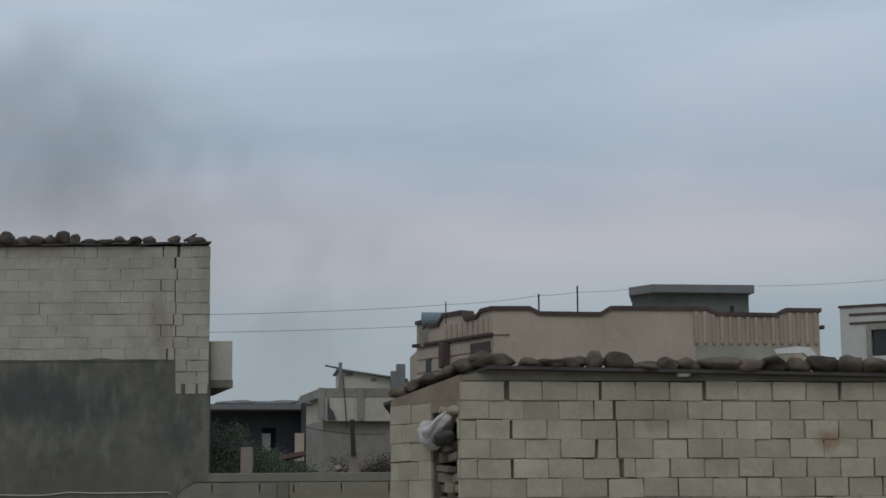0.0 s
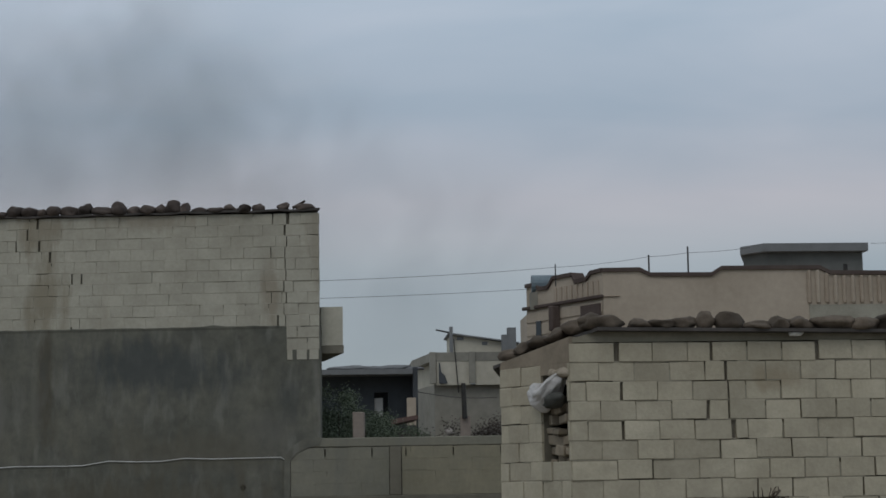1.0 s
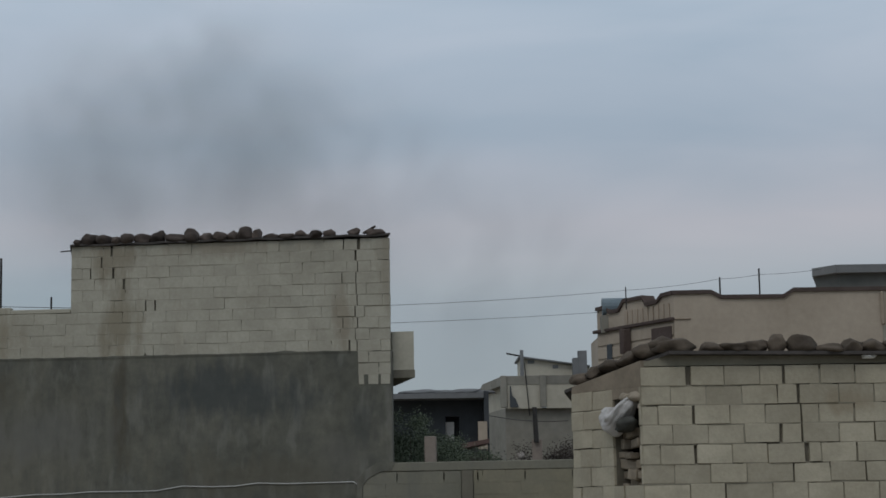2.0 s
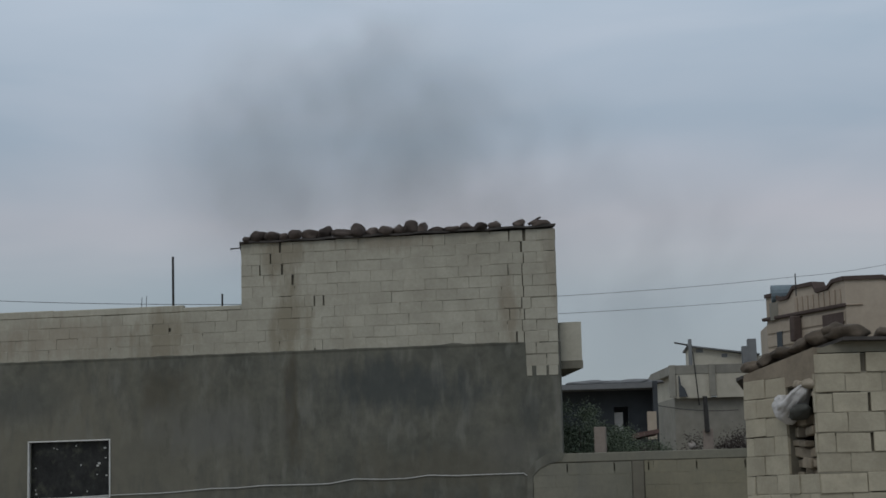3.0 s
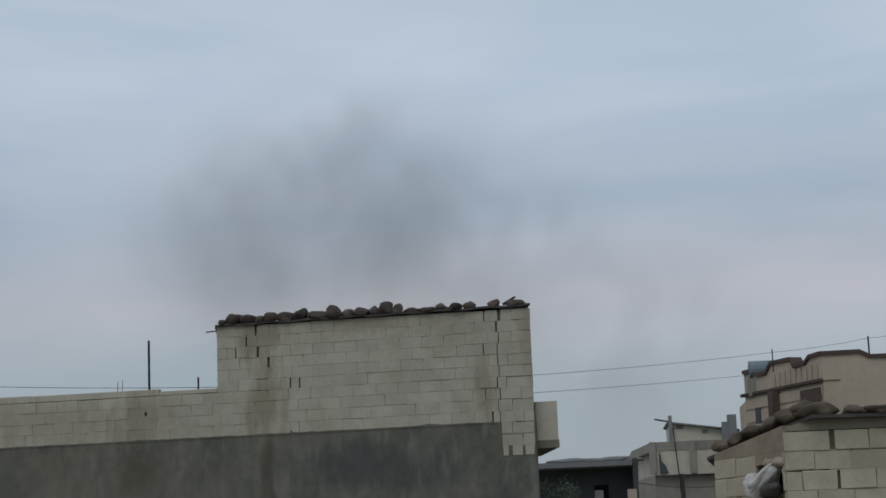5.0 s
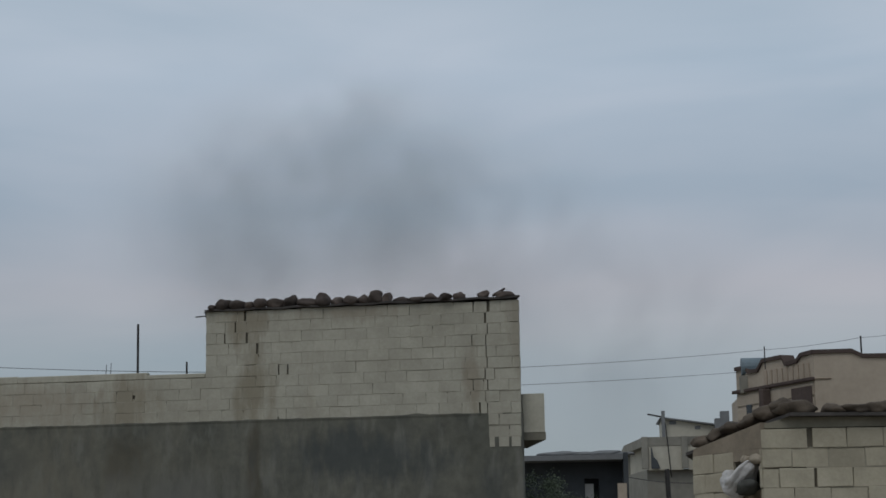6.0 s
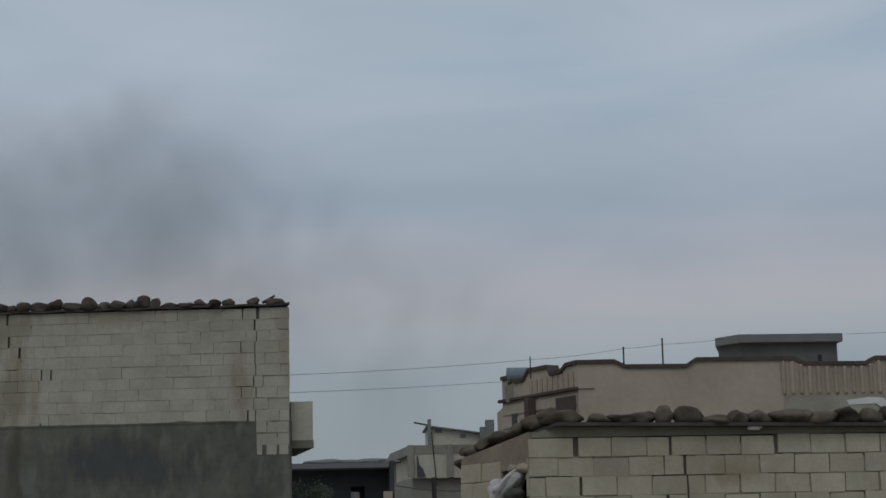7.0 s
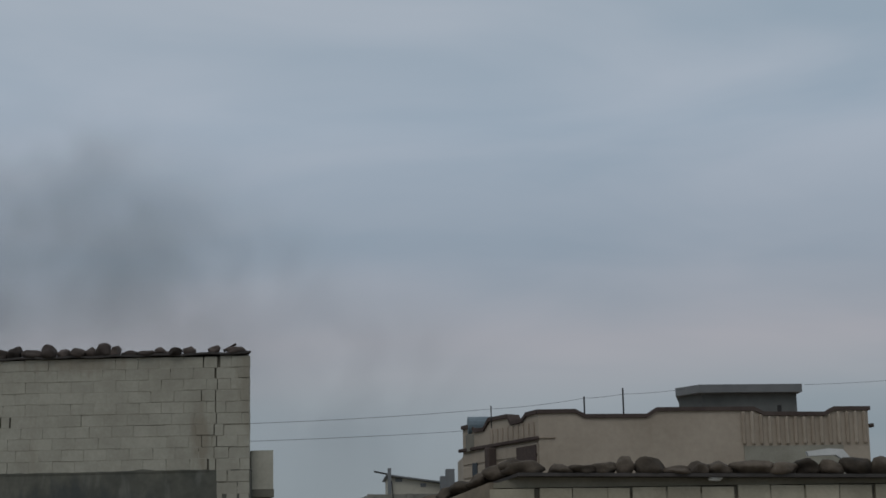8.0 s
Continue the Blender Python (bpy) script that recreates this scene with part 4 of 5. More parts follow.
# ---- the beige house behind the hut ----
def build_far_house():
    y0 = 46.0
    far = tagged(empty("beige_house", pose(0, y0, 0)), "beige rendered house with a scalloped brown-edged parapet", "house")

    def xz(b, e):
        p = toward(b, e, y0)
        return p.x, p.z

    top = [xz(*q) for q in ((8.31, 6.72), (9.47, 6.71), (9.79, 6.54), (11.72, 6.49), (12.03, 6.68), (15.06, 6.59), (15.36, 6.42), (17.23, 6.34), (17.5, 6.49), (18.52, 6.45))]
    x0, x1 = top[0][0], top[-1][0]
    part("front_wall", prism([(x0, 0)] + top + [(x1, 0)], 0, 0.3), M_BEIGE, far, "beige rendered front")
    up = [(x, z + 0.015) for x, z in top]
    dn = [(x, z - 0.085) for x, z in top]
    part("front_coping", prism([(x0 - 0.03, up[0][1])] + up[1:-1] + [(x1 + 0.06, up[-1][1]), (x1 + 0.06, dn[-1][1])] + dn[-2:0:-1] + [(x0 - 0.03, dn[0][1])], -0.06, 0.36), M_BROWN, far, "dark brown coping")
    # oblique side
    ex, ey = 5.07, 3.2
    L = math.hypot(x0 - ex, ey)
    turn = math.degrees(math.atan2(-ey, x0 - ex))
    sm = pose(ex, ey, 0, 0, 0, turn)
    h = top[0][1]
    prof = [(0, h - 0.06), (0.13 * L, h - 0.05), (0.18 * L, h - 0.2), (0.3 * L, h - 0.2), (0.37 * L, h + 0.03), (0.62 * L, h + 0.03), (0.66 * L, h - 0.18), (0.8 * L, h - 0.16), (0.86 * L, h - 0.02), (L, h)]
    part("side_wall", prism([(0, 0)] + prof + [(L, 0)], 0.0, 0.3), M_BEIGE, far, "beige rendered side", sm)
    part("side_coping", prism([(x, z + 0.02) for x, z in prof] + [(x, z - 0.08) for x, z in prof[::-1]], -0.06, 0.34), M_BROWN, far, "", sm)
    part("cornice", box(-0.1, L + 0.03, -0.11, -0.002, h - 0.76, h - 0.67, 0.02), M_BROWN, far, "projecting brown cornice", sm)
    part("cornice_end", box(x0, x0 + 0.42, -0.05, -0.002, h - 0.73, h - 0.69, 0.015), M_FLUTE, far)
    for k in range(5):
        part("stone_band", box(0.02, L - 0.05, -0.03, -0.002, h - 1.12 - 0.36 * k, h - 0.82 - 0.36 * k, 0.015), M_BEIGE, far, "", sm)
    part("drain_spout", box(L * 0.41, L * 0.41 + 0.2, -0.3, -0.03, h - 1.45, h - 0.78, 0.03), M_BROWN, far, "rusty drain box", sm)
    part("side_window", box(0.5, 0.75, -0.045, -0.032, h - 1.5, h - 1.1), M_GLASS, far, "narrow dark window", sm)
    part("side_window", box(L - 0.95, L - 0.08, -0.07, -0.034, h - 1.45, h - 0.88), M_BROWN, far, "brown shuttered window", sm)
    for k in range(9):
        x = 0.38 * L + 0.6 * L * k / 9
        part("side_rib", box(x, x + 0.13, -0.035, -0.002, h - 0.665, h - 0.28, 0.012), M_FLUTE, far, "shallow render rib", sm)
    # fluted panel
    fx0, fx1 = xz(14.58, 6)[0], x1
    n = 15
    for k in range(n):
        a = fx0 + (fx1 - fx0) * k / n
        b = fx0 + (fx1 - fx0) * (k + 1) / n
        xm = 0.5 * (a + b)
        zt = np.interp(xm, [p[0] for p in top], [p[1] for p in top]) - 0.1
        zb = xz(14.9, 5.42)[1]
        part("flute", box(a + 0.06, b - 0.06, -0.09, -0.002, zb, float(zt), 0.045), M_BEIGE if k % 2 else M_FLUTE, far, "vertical render rib")
    zb = xz(14.9, 5.42)[1]
    part("recess_band", box(fx0 + 0.1, fx1 - 0.7, -0.02, -0.002, zb - 0.9, zb - 0.02), M_MORTAR_PALE, far, "pale rendered band")
    for b, e in ((18.54, 5.95),):
        p = toward(b, e, y0)
        part("side_lamp", box(p.x + 0.02, p.x + 0.14, 0.0, 0.2, p.z - 0.1, p.z, 0.02), M_BROWN, far)
    part("body", slab_xy([(x0 + 0.1, 0.31), (x1 - 0.02, 0.31), (x1 - 0.02, 9), (ex + 0.4, 9), (ex + 0.4, ey + 0.35)], 0, h - 0.5), M_BEIGE, far)
    # roof room
    tl, tr = toward(13.39, 7.36, y0 + 2.5), toward(16.57, 7.27, y0 + 2.5)
    tx = toward(12.64, 7.24, y0 + 3.25)
    zt = tl.z
    outline = [(tl.x, 2.5), (tr.x, 2.5), (tr.x, 6), (tx.x + 0.75, 6), (tx.x, 3.25)]
    part("roof_room_slab", slab_xy(outline, zt - 0.22, zt), M_GREY_ROOM, far, "grey concrete roof slab")
    inset = [(tl.x + 0.12, 2.75), (tr.x - 0.1, 2.75), (tr.x - 0.1, 5.8), (tx.x + 0.8, 5.8), (tx.x + 0.12, 3.4)]
    part("roof_room_wall", slab_xy(inset, h - 0.6, zt - 0.223), M_GREY_ROOM2, far, "dark grey roof room")
    for b, e0, e1, r in ((6.81, 6.2, 6.90, 0.015), (9.77, 6.3, 7.11, 0.022), (11.0, 6.3, 7.34, 0.022), (15.85, 6.2, 6.62, 0.06)):
        p, q = toward(b, e0, y0 + 0.6), toward(b, e1, y0 + 0.6)
        part("roof_post", rod((p.x, 0.6, p.z), (q.x, 0.6, q.z), r), M_STEEL, far, "thin steel post")
    p = toward(6.5, 6.25, y0 + 3)
    tank = tagged(empty("water_tank", pose(p.x, y0 + 3.0, p.z - 0.25)), "blue-grey water tank on the roof", "water tank")
    tank.matrix_basis = pose(p.x, y0 + 2.9, p.z - 0.2)
    part("tank_body", rod((-0.4, 0, 0.22), (0.4, 0, 0.22), 0.24, 0.24, 16), M_TANK, tank, smooth=False)
    part("tank_stand", box(-0.45, 0.45, -0.2, 0.2, -0.5, -0.03), M_GREY_FAR, tank)


build_far_house()


def build_white_house():
    y0 = 74.0
    a = toward(19.21, 6.46, y0)
    L = 9.0
    turn = -32
    m = pose(a.x, y0, 0, 0, 0, turn)
    wh = tagged(empty("white_house", m), "white rendered house with a tall dark window", "house")
    h = a.z
    win_x = 1.3
    zc = toward(20.2, 5.42, y0 - 1).z
    bm = bmesh.new()
    for x0, x1, z0, z1 in ((0, win_x, 0, h), (win_x + 1.6, L, 0, h), (win_x, win_x + 1.6, 0, zc - 0.6), (win_x, win_x + 1.6, zc + 0.5, h)):
        add_box(bm, x0, x1, 0, 0.3, z0, z1)
    add_box(bm, 0, 0.3, 0.31, 8, 0, h)
    part("wall", bm, M_WHITE_FAR, wh, "white render")
    part("roof_edge", box(-0.05, L, -0.06, 8, h + 0.003, h + 0.1), M_BROWN, wh)
    for z in (h - 0.35, h - 0.72):
        part("moulding", box(0.4, L, -0.05, -0.003, z, z + 0.09), M_BROWN, wh, "dark moulding")
    win = part("window", box(win_x, win_x + 1.6, 0.15, 0.2, zc - 0.6, zc + 0.5), M_GLASS, wh)
    fr = bmesh.new()
    for x0, x1, z0, z1 in ((win_x - 0.2, win_x, zc - 0.6, zc + 0.75), (win_x + 1.6, win_x + 1.8, zc - 0.6, zc + 0.75), (win_x, win_x + 1.6, zc + 0.5, zc + 0.75)):
        add_box(fr, x0, x1, -0.08, 0.14, z0, z1)
    part("window_frame", fr, M_GREY_FAR, win)


build_white_house()


# ---- unfinished concrete building and the dark house ----
def build_unfinished():
    y0 = 62.0
    th = tagged(empty("unfinished_building", pose(0, y0, 0)), "unfinished concrete building with bare columns and block infill", "building")

    def at(b, e, d=0.0):
        p = toward(b, e, y0 + d)
        return p.x, p.z

    xl, zs = at(2.86, 4.19)
    xr = at(6.6, 4.3)[0]
    xs = at(2.23, 4.0, 4)[0]
    zw = at(2.95, 3.2)[1]
    part("roof_slab", slab_xy([(xl, 0), (xr, 0), (xr, 8), (xs, 8), (xs, 4)], zs - 0.30, zs), M_GREY_FAR, th, "grey concrete slab")
    part("infill_wall", slab_xy([(xl + 0.1, 0.3), (xr, 0.3), (xr, 0.5), (xl + 0.1, 0.5)], 0.8, zw), M_GREY_FAR, th, "grey block wall")
    part("infill_wall", slab_xy([(xs + 0.1, 4.1), (xl + 0.1, 0.5), (xl + 0.25, 0.6), (xs + 0.25, 4.2)], 0.8, zw), M_GREY_FAR, th)
    part("pale_infill", slab_xy([(xs + 0.2, 4.25), (xl + 0.2, 0.7), (xl + 0.3, 0.8), (xs + 0.3, 4.35)], zw - 0.045, zs - 0.303), M_CREAM, th, "pale unfinished infill panel")
    part("back_wall", slab_xy([(xs + 0.3, 7.5), (xr, 7.5), (xr, 7.7), (xs + 0.3, 7.7)], 0.8, zs - 0.9), M_WHITE_FAR, th, "pale inner wall")
    part("floor_slab", slab_xy([(xl + 0.1, 0.55), (xr, 0.55), (xr, 7.4), (xs + 0.4, 7.4), (xs + 0.3, 4.3)], zw - 0.4, zw - 0.05), M_GREY_FAR, th)
    for b, d in ((2.89, 0.1), (4.13, 0.1), (5.5, 0.1), (2.36, 4.3)):
        x = at(b, 4, d)[0]
        part("column", box(x - 0.11, x + 0.11, d - 0.16, d + 0.08, zw + 0.003, zs + 0.01, 0.01), M_GREY_FAR, th, "bare concrete column")
    for b0, b1, dz in ((2.98, 4.05, 0.0), (4.2, 5.42, 0.0), (5.56, 6.5, 0.0)):
        xa, xb = at(b0, 4, 0.6)[0], at(b1, 4, 0.6)[0]
        part("pale_infill", box(xa, xb, 0.02, 0.15, zw - 0.045, zs - 0.303 - dz), M_CREAM, th, "pale unfinished infill panel")
    x = at(3.08, 3.4)[0]
    part("dark_panel", prism([(x, zw), (x + 0.3, zw), (x + 0.2, zw + 0.28), (x + 0.08, zw + 0.4), (x + 0.04, zw + 0.72), (x, zw + 0.72)], -0.12, -0.05), M_DARK_FAR, th, "leaning dark board")
    # stair head on the roof with a sloping top
    p0, z0 = at(3.48, 4.76, 3)
    p1, z1 = at(5.45, 4.42, 3)
    part("stair_head", prism([(p0, zs), (p0, z0), (p1, z1), (p1 + 1.2, z1 - 0.05), (p1 + 1.2, zs)], 3.0, 5.5), M_CREAM, th, "sloping stair head")
    part("stair_roof", prism([(p0 - 0.1, z0 + 0.0), (p1 + 0.2, z1 + 0.0), (p1 + 0.2, z1 + 0.05), (p0 - 0.1, z0 + 0.05)], 2.8, 5.7), M_GREY_ROOM, th)
    q0, qz = at(3.0, 4.93, 3)
    part("beam_stub", rod((q0, 2.9, qz - 0.04), (p0, 2.9, z0 + 0.04), 0.03), M_STEEL, th, "projecting dark beam")
    part("post", box(p0 - 0.06, p0 + 0.06, 2.7, 2.9, zs, z0 + 0.25, 0.01), M_GREY_ROOM, th)
    # no openings cut: flat grey boxes imitate the shade inside vent holes
    for b, e, w in ((3.78, 4.62, 0.12), (4.55, 4.45, 0.1)):
        x, z = at(b, e, 3)
        part("vent_hole", box(x - w, x + w, 2.97, 2.998, z - 0.06, z + 0.06), M_GREY_ROOM, th)
    x, z = at(5.36, 4.88, 3)
    part("chimney", box(x - 0.16, x + 0.14, 2.2, 2.6, zs - 0.0, z), M_GREY_ROOM, th, "grey chimney stub")
    part("chimney", box(x - 0.36, x - 0.165, 2.2, 2.6, zs - 0.0, z - 0.25), M_GREY_ROOM, th)
    a, b = at(3.56, 4.6, -0.05), at(3.70, 3.19, -0.05)
    part("leaning_rod", rod((a[0], -0.12, a[1]), (b[0], -0.02, zw - 0.3), 0.016, 0.02), M_STEEL, th, "thin dark steel rod leaning on the slab")


build_unfinished()


def build_dark_house():
    y0 = 54.0
    th = tagged(empty("dark_house", pose(0, y0, 0)), "dark painted low house under a rough concrete roof", "house")

    def at(b, e, d=0.0):
        p = toward(b, e, y0 + d)
        return p.x, p.z

    x0, x1 = at(-3.0, 3.6)[0], at(2.36, 3.6)[0]
    zt, zb = at(1.0, 3.62)[1], at(1.0, 3.46)[1]
    bm = slab_xy([(x0, -1.0), (x1 - 0.15, -1.0), (x1 - 0.15, 7), (x0, 7)], zb, zt)
    part("roof_slab", bm, M_GREY_ROOM, th, "rough concrete roof slab")
    rnd = random.Random(2)
    for k in range(9):
        x = x0 + 3.0 + (x1 - x0 - 3.4) * k / 8
        part("roof_rubble", rock_mesh(200 + k, rnd.uniform(0.3, 0.6), 0.3, rnd.uniform(0.07, 0.15)), M_GREY_ROOM, th, "", pose(x, -0.5, zt - 0.01), smooth=True)
    ox0, ox1 = at(1.02, 3)[0], at(1.46, 3)[0]
    oz0, oz1 = at(1.2, 2.2)[1], at(1.2, 2.95)[1]
    bm = bmesh.new()
    for a, b, c, d in ((x0 + 0.3, ox0, 0.8, zb), (ox1, x1 - 0.142, 0.8, zb), (ox0, ox1, oz1, zb), (ox0, ox1, 0.8, oz0)):
        add_box(bm, a, b, 0, 0.25, c, d - 0.003)
    part("wall", bm, M_DARK_FAR, th, "dark blue-grey painted wall")
    xm = ox0 + (ox1 - ox0) * 0.62
    part("inner_wall", box(ox0 + 0.003, xm, 0.12, 0.24, oz0 + 0.003, oz1 - 0.16), M_WHITE_FAR, th, "pale panel filling part of an opening")
    part("dark_room_wall", box(ox0 - 0.6, ox1 + 0.6, 1.3, 1.45, oz0 - 0.4, oz1 + 0.3), M_DARK_FAR, th)
    part("return_wall", box(x1 - 0.14, x1, -0.9, 0.25, 0.8, zt + 0.05), M_DARK_FAR, th)
    part("pale_gate", box(at(2.05, 2)[0] - 0.04, at(2.32, 2)[0] - 0.03, -1.1, -1.0, 0.9, at(2, 2.72)[1]), M_BEIGE, th, "pale beige gate leaf")


build_dark_house()


def build_red_roof():
    a, b = toward(1.55, 1.98, 46), toward(2.38, 2.1, 46)
    z = a.z
    m = pose(0, 46, 0)
    th = tagged(empty("tiled_shed", m), "low shed with a faded red tile roof", "shed")
    part("shed_roof", prism([(a.x, z - 0.03), (b.x, z + 0.1), (b.x, z + 0.2), (a.x, z + 0.09)], 0, 2.0), M_TILE, th, "faded red tiles")
    part("shed_wall", box(a.x + 0.1, b.x - 0.05, 0.2, 1.8, 0.9, z - 0.05), M_GREY_ROOM2, th)


build_red_roof()


# ---- trees behind the boundary wall ----
def build_tree(name, x, y, base, height, spread, leaves, seed, mats, label, trunk_r=0.09, low=0.15):
    rnd = random.Random(seed)
    tree = tagged(empty(name, pose(x, y, base)), label, "tree" if height > 2 else "bush")
    bm = bmesh.new()
    tips = []
    rod((0, 0, 0), (0.05, 0, height * 0.35), trunk_r, trunk_r * 0.7, 8, bm)
    for k in range(11):
        a = rnd.uniform(0, 2 * math.pi)
        p = Vector((0.05, 0, height * rnd.uniform(0.15, 0.36)))
        d = Vector((math.cos(a) * 0.8, math.sin(a) * 0.8, rnd.uniform(0.4, 1.2))).normalized()
        r = trunk_r * 0.45
        n = 5
        for s in range(n):
            q = p + d * (height * rnd.uniform(0.1, 0.16))
            q.x = max(-spread, min(spread, q.x))
            rod(p, q, r, r * 0.7, 5, bm)
            tips.append(q)
            r *= 0.7
            d = (d + Vector((rnd.uniform(-0.5, 0.5), rnd.uniform(-0.5, 0.5), rnd.uniform(-0.25, 0.35)))).normalized()
            p = q
    part("trunk", bm, M_BARK, tree)
    verts, faces, mi = [], [], []
    clumps = [rnd.choice(tips) + Vector((rnd.gauss(0, 0.22), rnd.gauss(0, 0.22), rnd.gauss(0, 0.18))) for _ in range(150)]
    for k in range(leaves):
        c = rnd.choice(clumps)
        p = c + Vector((rnd.gauss(0, 0.11), rnd.gauss(0, 0.11), rnd.gauss(0, 0.09)))
        if p.z < low:
            continue
        d = Vector((rnd.gauss(0, 1), rnd.gauss(0, 1), rnd.gauss(0, 0.8))).normalized()
        side = d.cross(Vector((rnd.gauss(0, 1), rnd.gauss(0, 1), 1))).normalized()
        l, w = rnd.uniform(0.03, 0.055), rnd.uniform(0.008, 0.014)
        i = len(verts)
        verts += [p, p + d * l * 0.5 + side * w, p + d * l, p + d * l * 0.5 - side * w]
        faces.append((i, i + 1, i + 2, i + 3))
        mi.append(0 if rnd.random() < 0.5 else 1)
    me = bpy.data.meshes.new("crown")
    me.from_pydata(verts, [], faces)
    for mt in mats:
        me.materials.append(mt)
    for p, k in zip(me.polygons, mi):
        p.material_index = k
    ob = new("crown", me)
    ob.parent = tree
    tagged(ob, "grey-green leaves", kind="stuff")


build_tree("olive_tree", -0.25, 36.2, 0.95, 2.45, 0.7, 60000, 1, (M_LEAF_PALE, M_LEAF_PALE), "small grey-green olive tree behind the boundary wall")
build_tree("olive_tree", 0.62, 37.2, 0.95, 2.25, 0.75, 55000, 2, (M_LEAF_PALE, M_LEAF_PALE), "small grey-green olive tree behind the boundary wall")
build_tree("shrub", 0.45, 34.3, 0.95, 1.55, 0.9, 42000, 3, (M_LEAF, M_LEAF), "dark green shrub behind the boundary wall", 0.05)
build_tree("shrub", -0.6, 34.0, 0.95, 1.55, 0.9, 42000, 6, (M_LEAF, M_LEAF), "dark green shrub behind the boundary wall", 0.05)
for bx, by, bh in ((1.6, 33.6, 1.68), (2.05, 33.9, 1.72), (2.5, 33.7, 1.68), (3.0, 33.7, 1.72)):
    build_tree("dry_shrub", bx, by, 0.95, bh, 0.5, 34000, int(bx * 10), (M_DRY, M_DRY), "dark half-dry shrub behind the boundary wall", 0.04)
build_tree("shrub", 1.2, 35.6, 0.95, 1.55, 0.7, 30000, 9, (M_LEAF, M_LEAF), "dark green shrub behind the boundary wall", 0.05)
tagged(part("plastic_scrap", rock_mesh(33, 0.07, 0.05, 0.13), M_STRIPE, None, "", pose(1.93, 33.25, 2.56), smooth=True), "crumpled pale plastic caught on a shrub", "plastic")


# ---- overhead lines ----
def build_lines():
    rear = HOUSE @ Vector((-5.22, 5.02, 5.82))
    low = HOUSE @ Vector((-5.22, 5.02, 5.46))
    tops = [toward(6.81, 6.80, 46.6), toward(9.77, 7.06, 46.6), toward(11.0, 7.15, 46.6), toward(13.0, 7.25, 49.0)]
    spans = [(rear, tops[0], 0.05), (tops[0], tops[1], 0.04), (tops[1], tops[2], 0.02), (tops[2], tops[3], 0.03), (toward(16.65, 7.22, 48.6), toward(25.5, 7.95, 60), 0.3), (low, Vector((5.2, 49.25, toward(6.0, 6.14, 49.2).z)), 0.03)]
    for p, q, drop in spans:
        tagged(part("power_line", cable_mesh(sag(p, q, drop), 0.0045, 4), M_STEEL), "thin dark overhead power line", "power line", "overhead lines")
    tagged(part("power_line", cable_mesh(sag(toward(2.2, 3.0, 54.1), toward(4.9, 2.75, 61.9), 0.1), 0.012, 4), M_STEEL), "thin dark overhead power line", "power line", "overhead lines")
    # lines over the roof corner
    for z, b1, e1 in ((5.95, -24.5, 6.9), (5.7, -24.5, 6.2)):
        p = HOUSE @ Vector((-10.92, 5.0, z))
        tagged(part("power_line", cable_mesh(sag(p, toward(b1, e1, 44), 0.12), 0.006, 4), M_STEEL), "thin dark overhead power line", "power line", "overhead lines")
    p, q = HOUSE @ Vector((-16.8, 0.3, 4.42)), toward(-23.5, 4.35, 40)
    tagged(part("power_line", cable_mesh(sag(p, q, 0.15), 0.012, 4), M_STEEL), "thin dark service cable from the roof slab", "power line")
    p, q = HOUSE @ Vector((-16.72, 0.2, 4.15)), toward(-21.15, 1.3, 104)
    tagged(part("power_line", cable_mesh(sag(p, q, 0.1), 0.012, 4), M_STEEL), "thin dark service cable from the roof slab", "power line")
    for p, q, r in ((toward(-21.05, 1.22, 103.7), toward(-20.0, 1.56, 104.4), 0.05), (toward(-22.6, 2.78, 111.5), toward(-21.4, 2.93, 112.5), 0.04)):
        tagged(part("power_line", cable_mesh(sag(p, q, 0.1), r, 4), M_STEEL), "sagging dark cable between street houses", "power line")


build_lines()


# ---- houses down the street ----


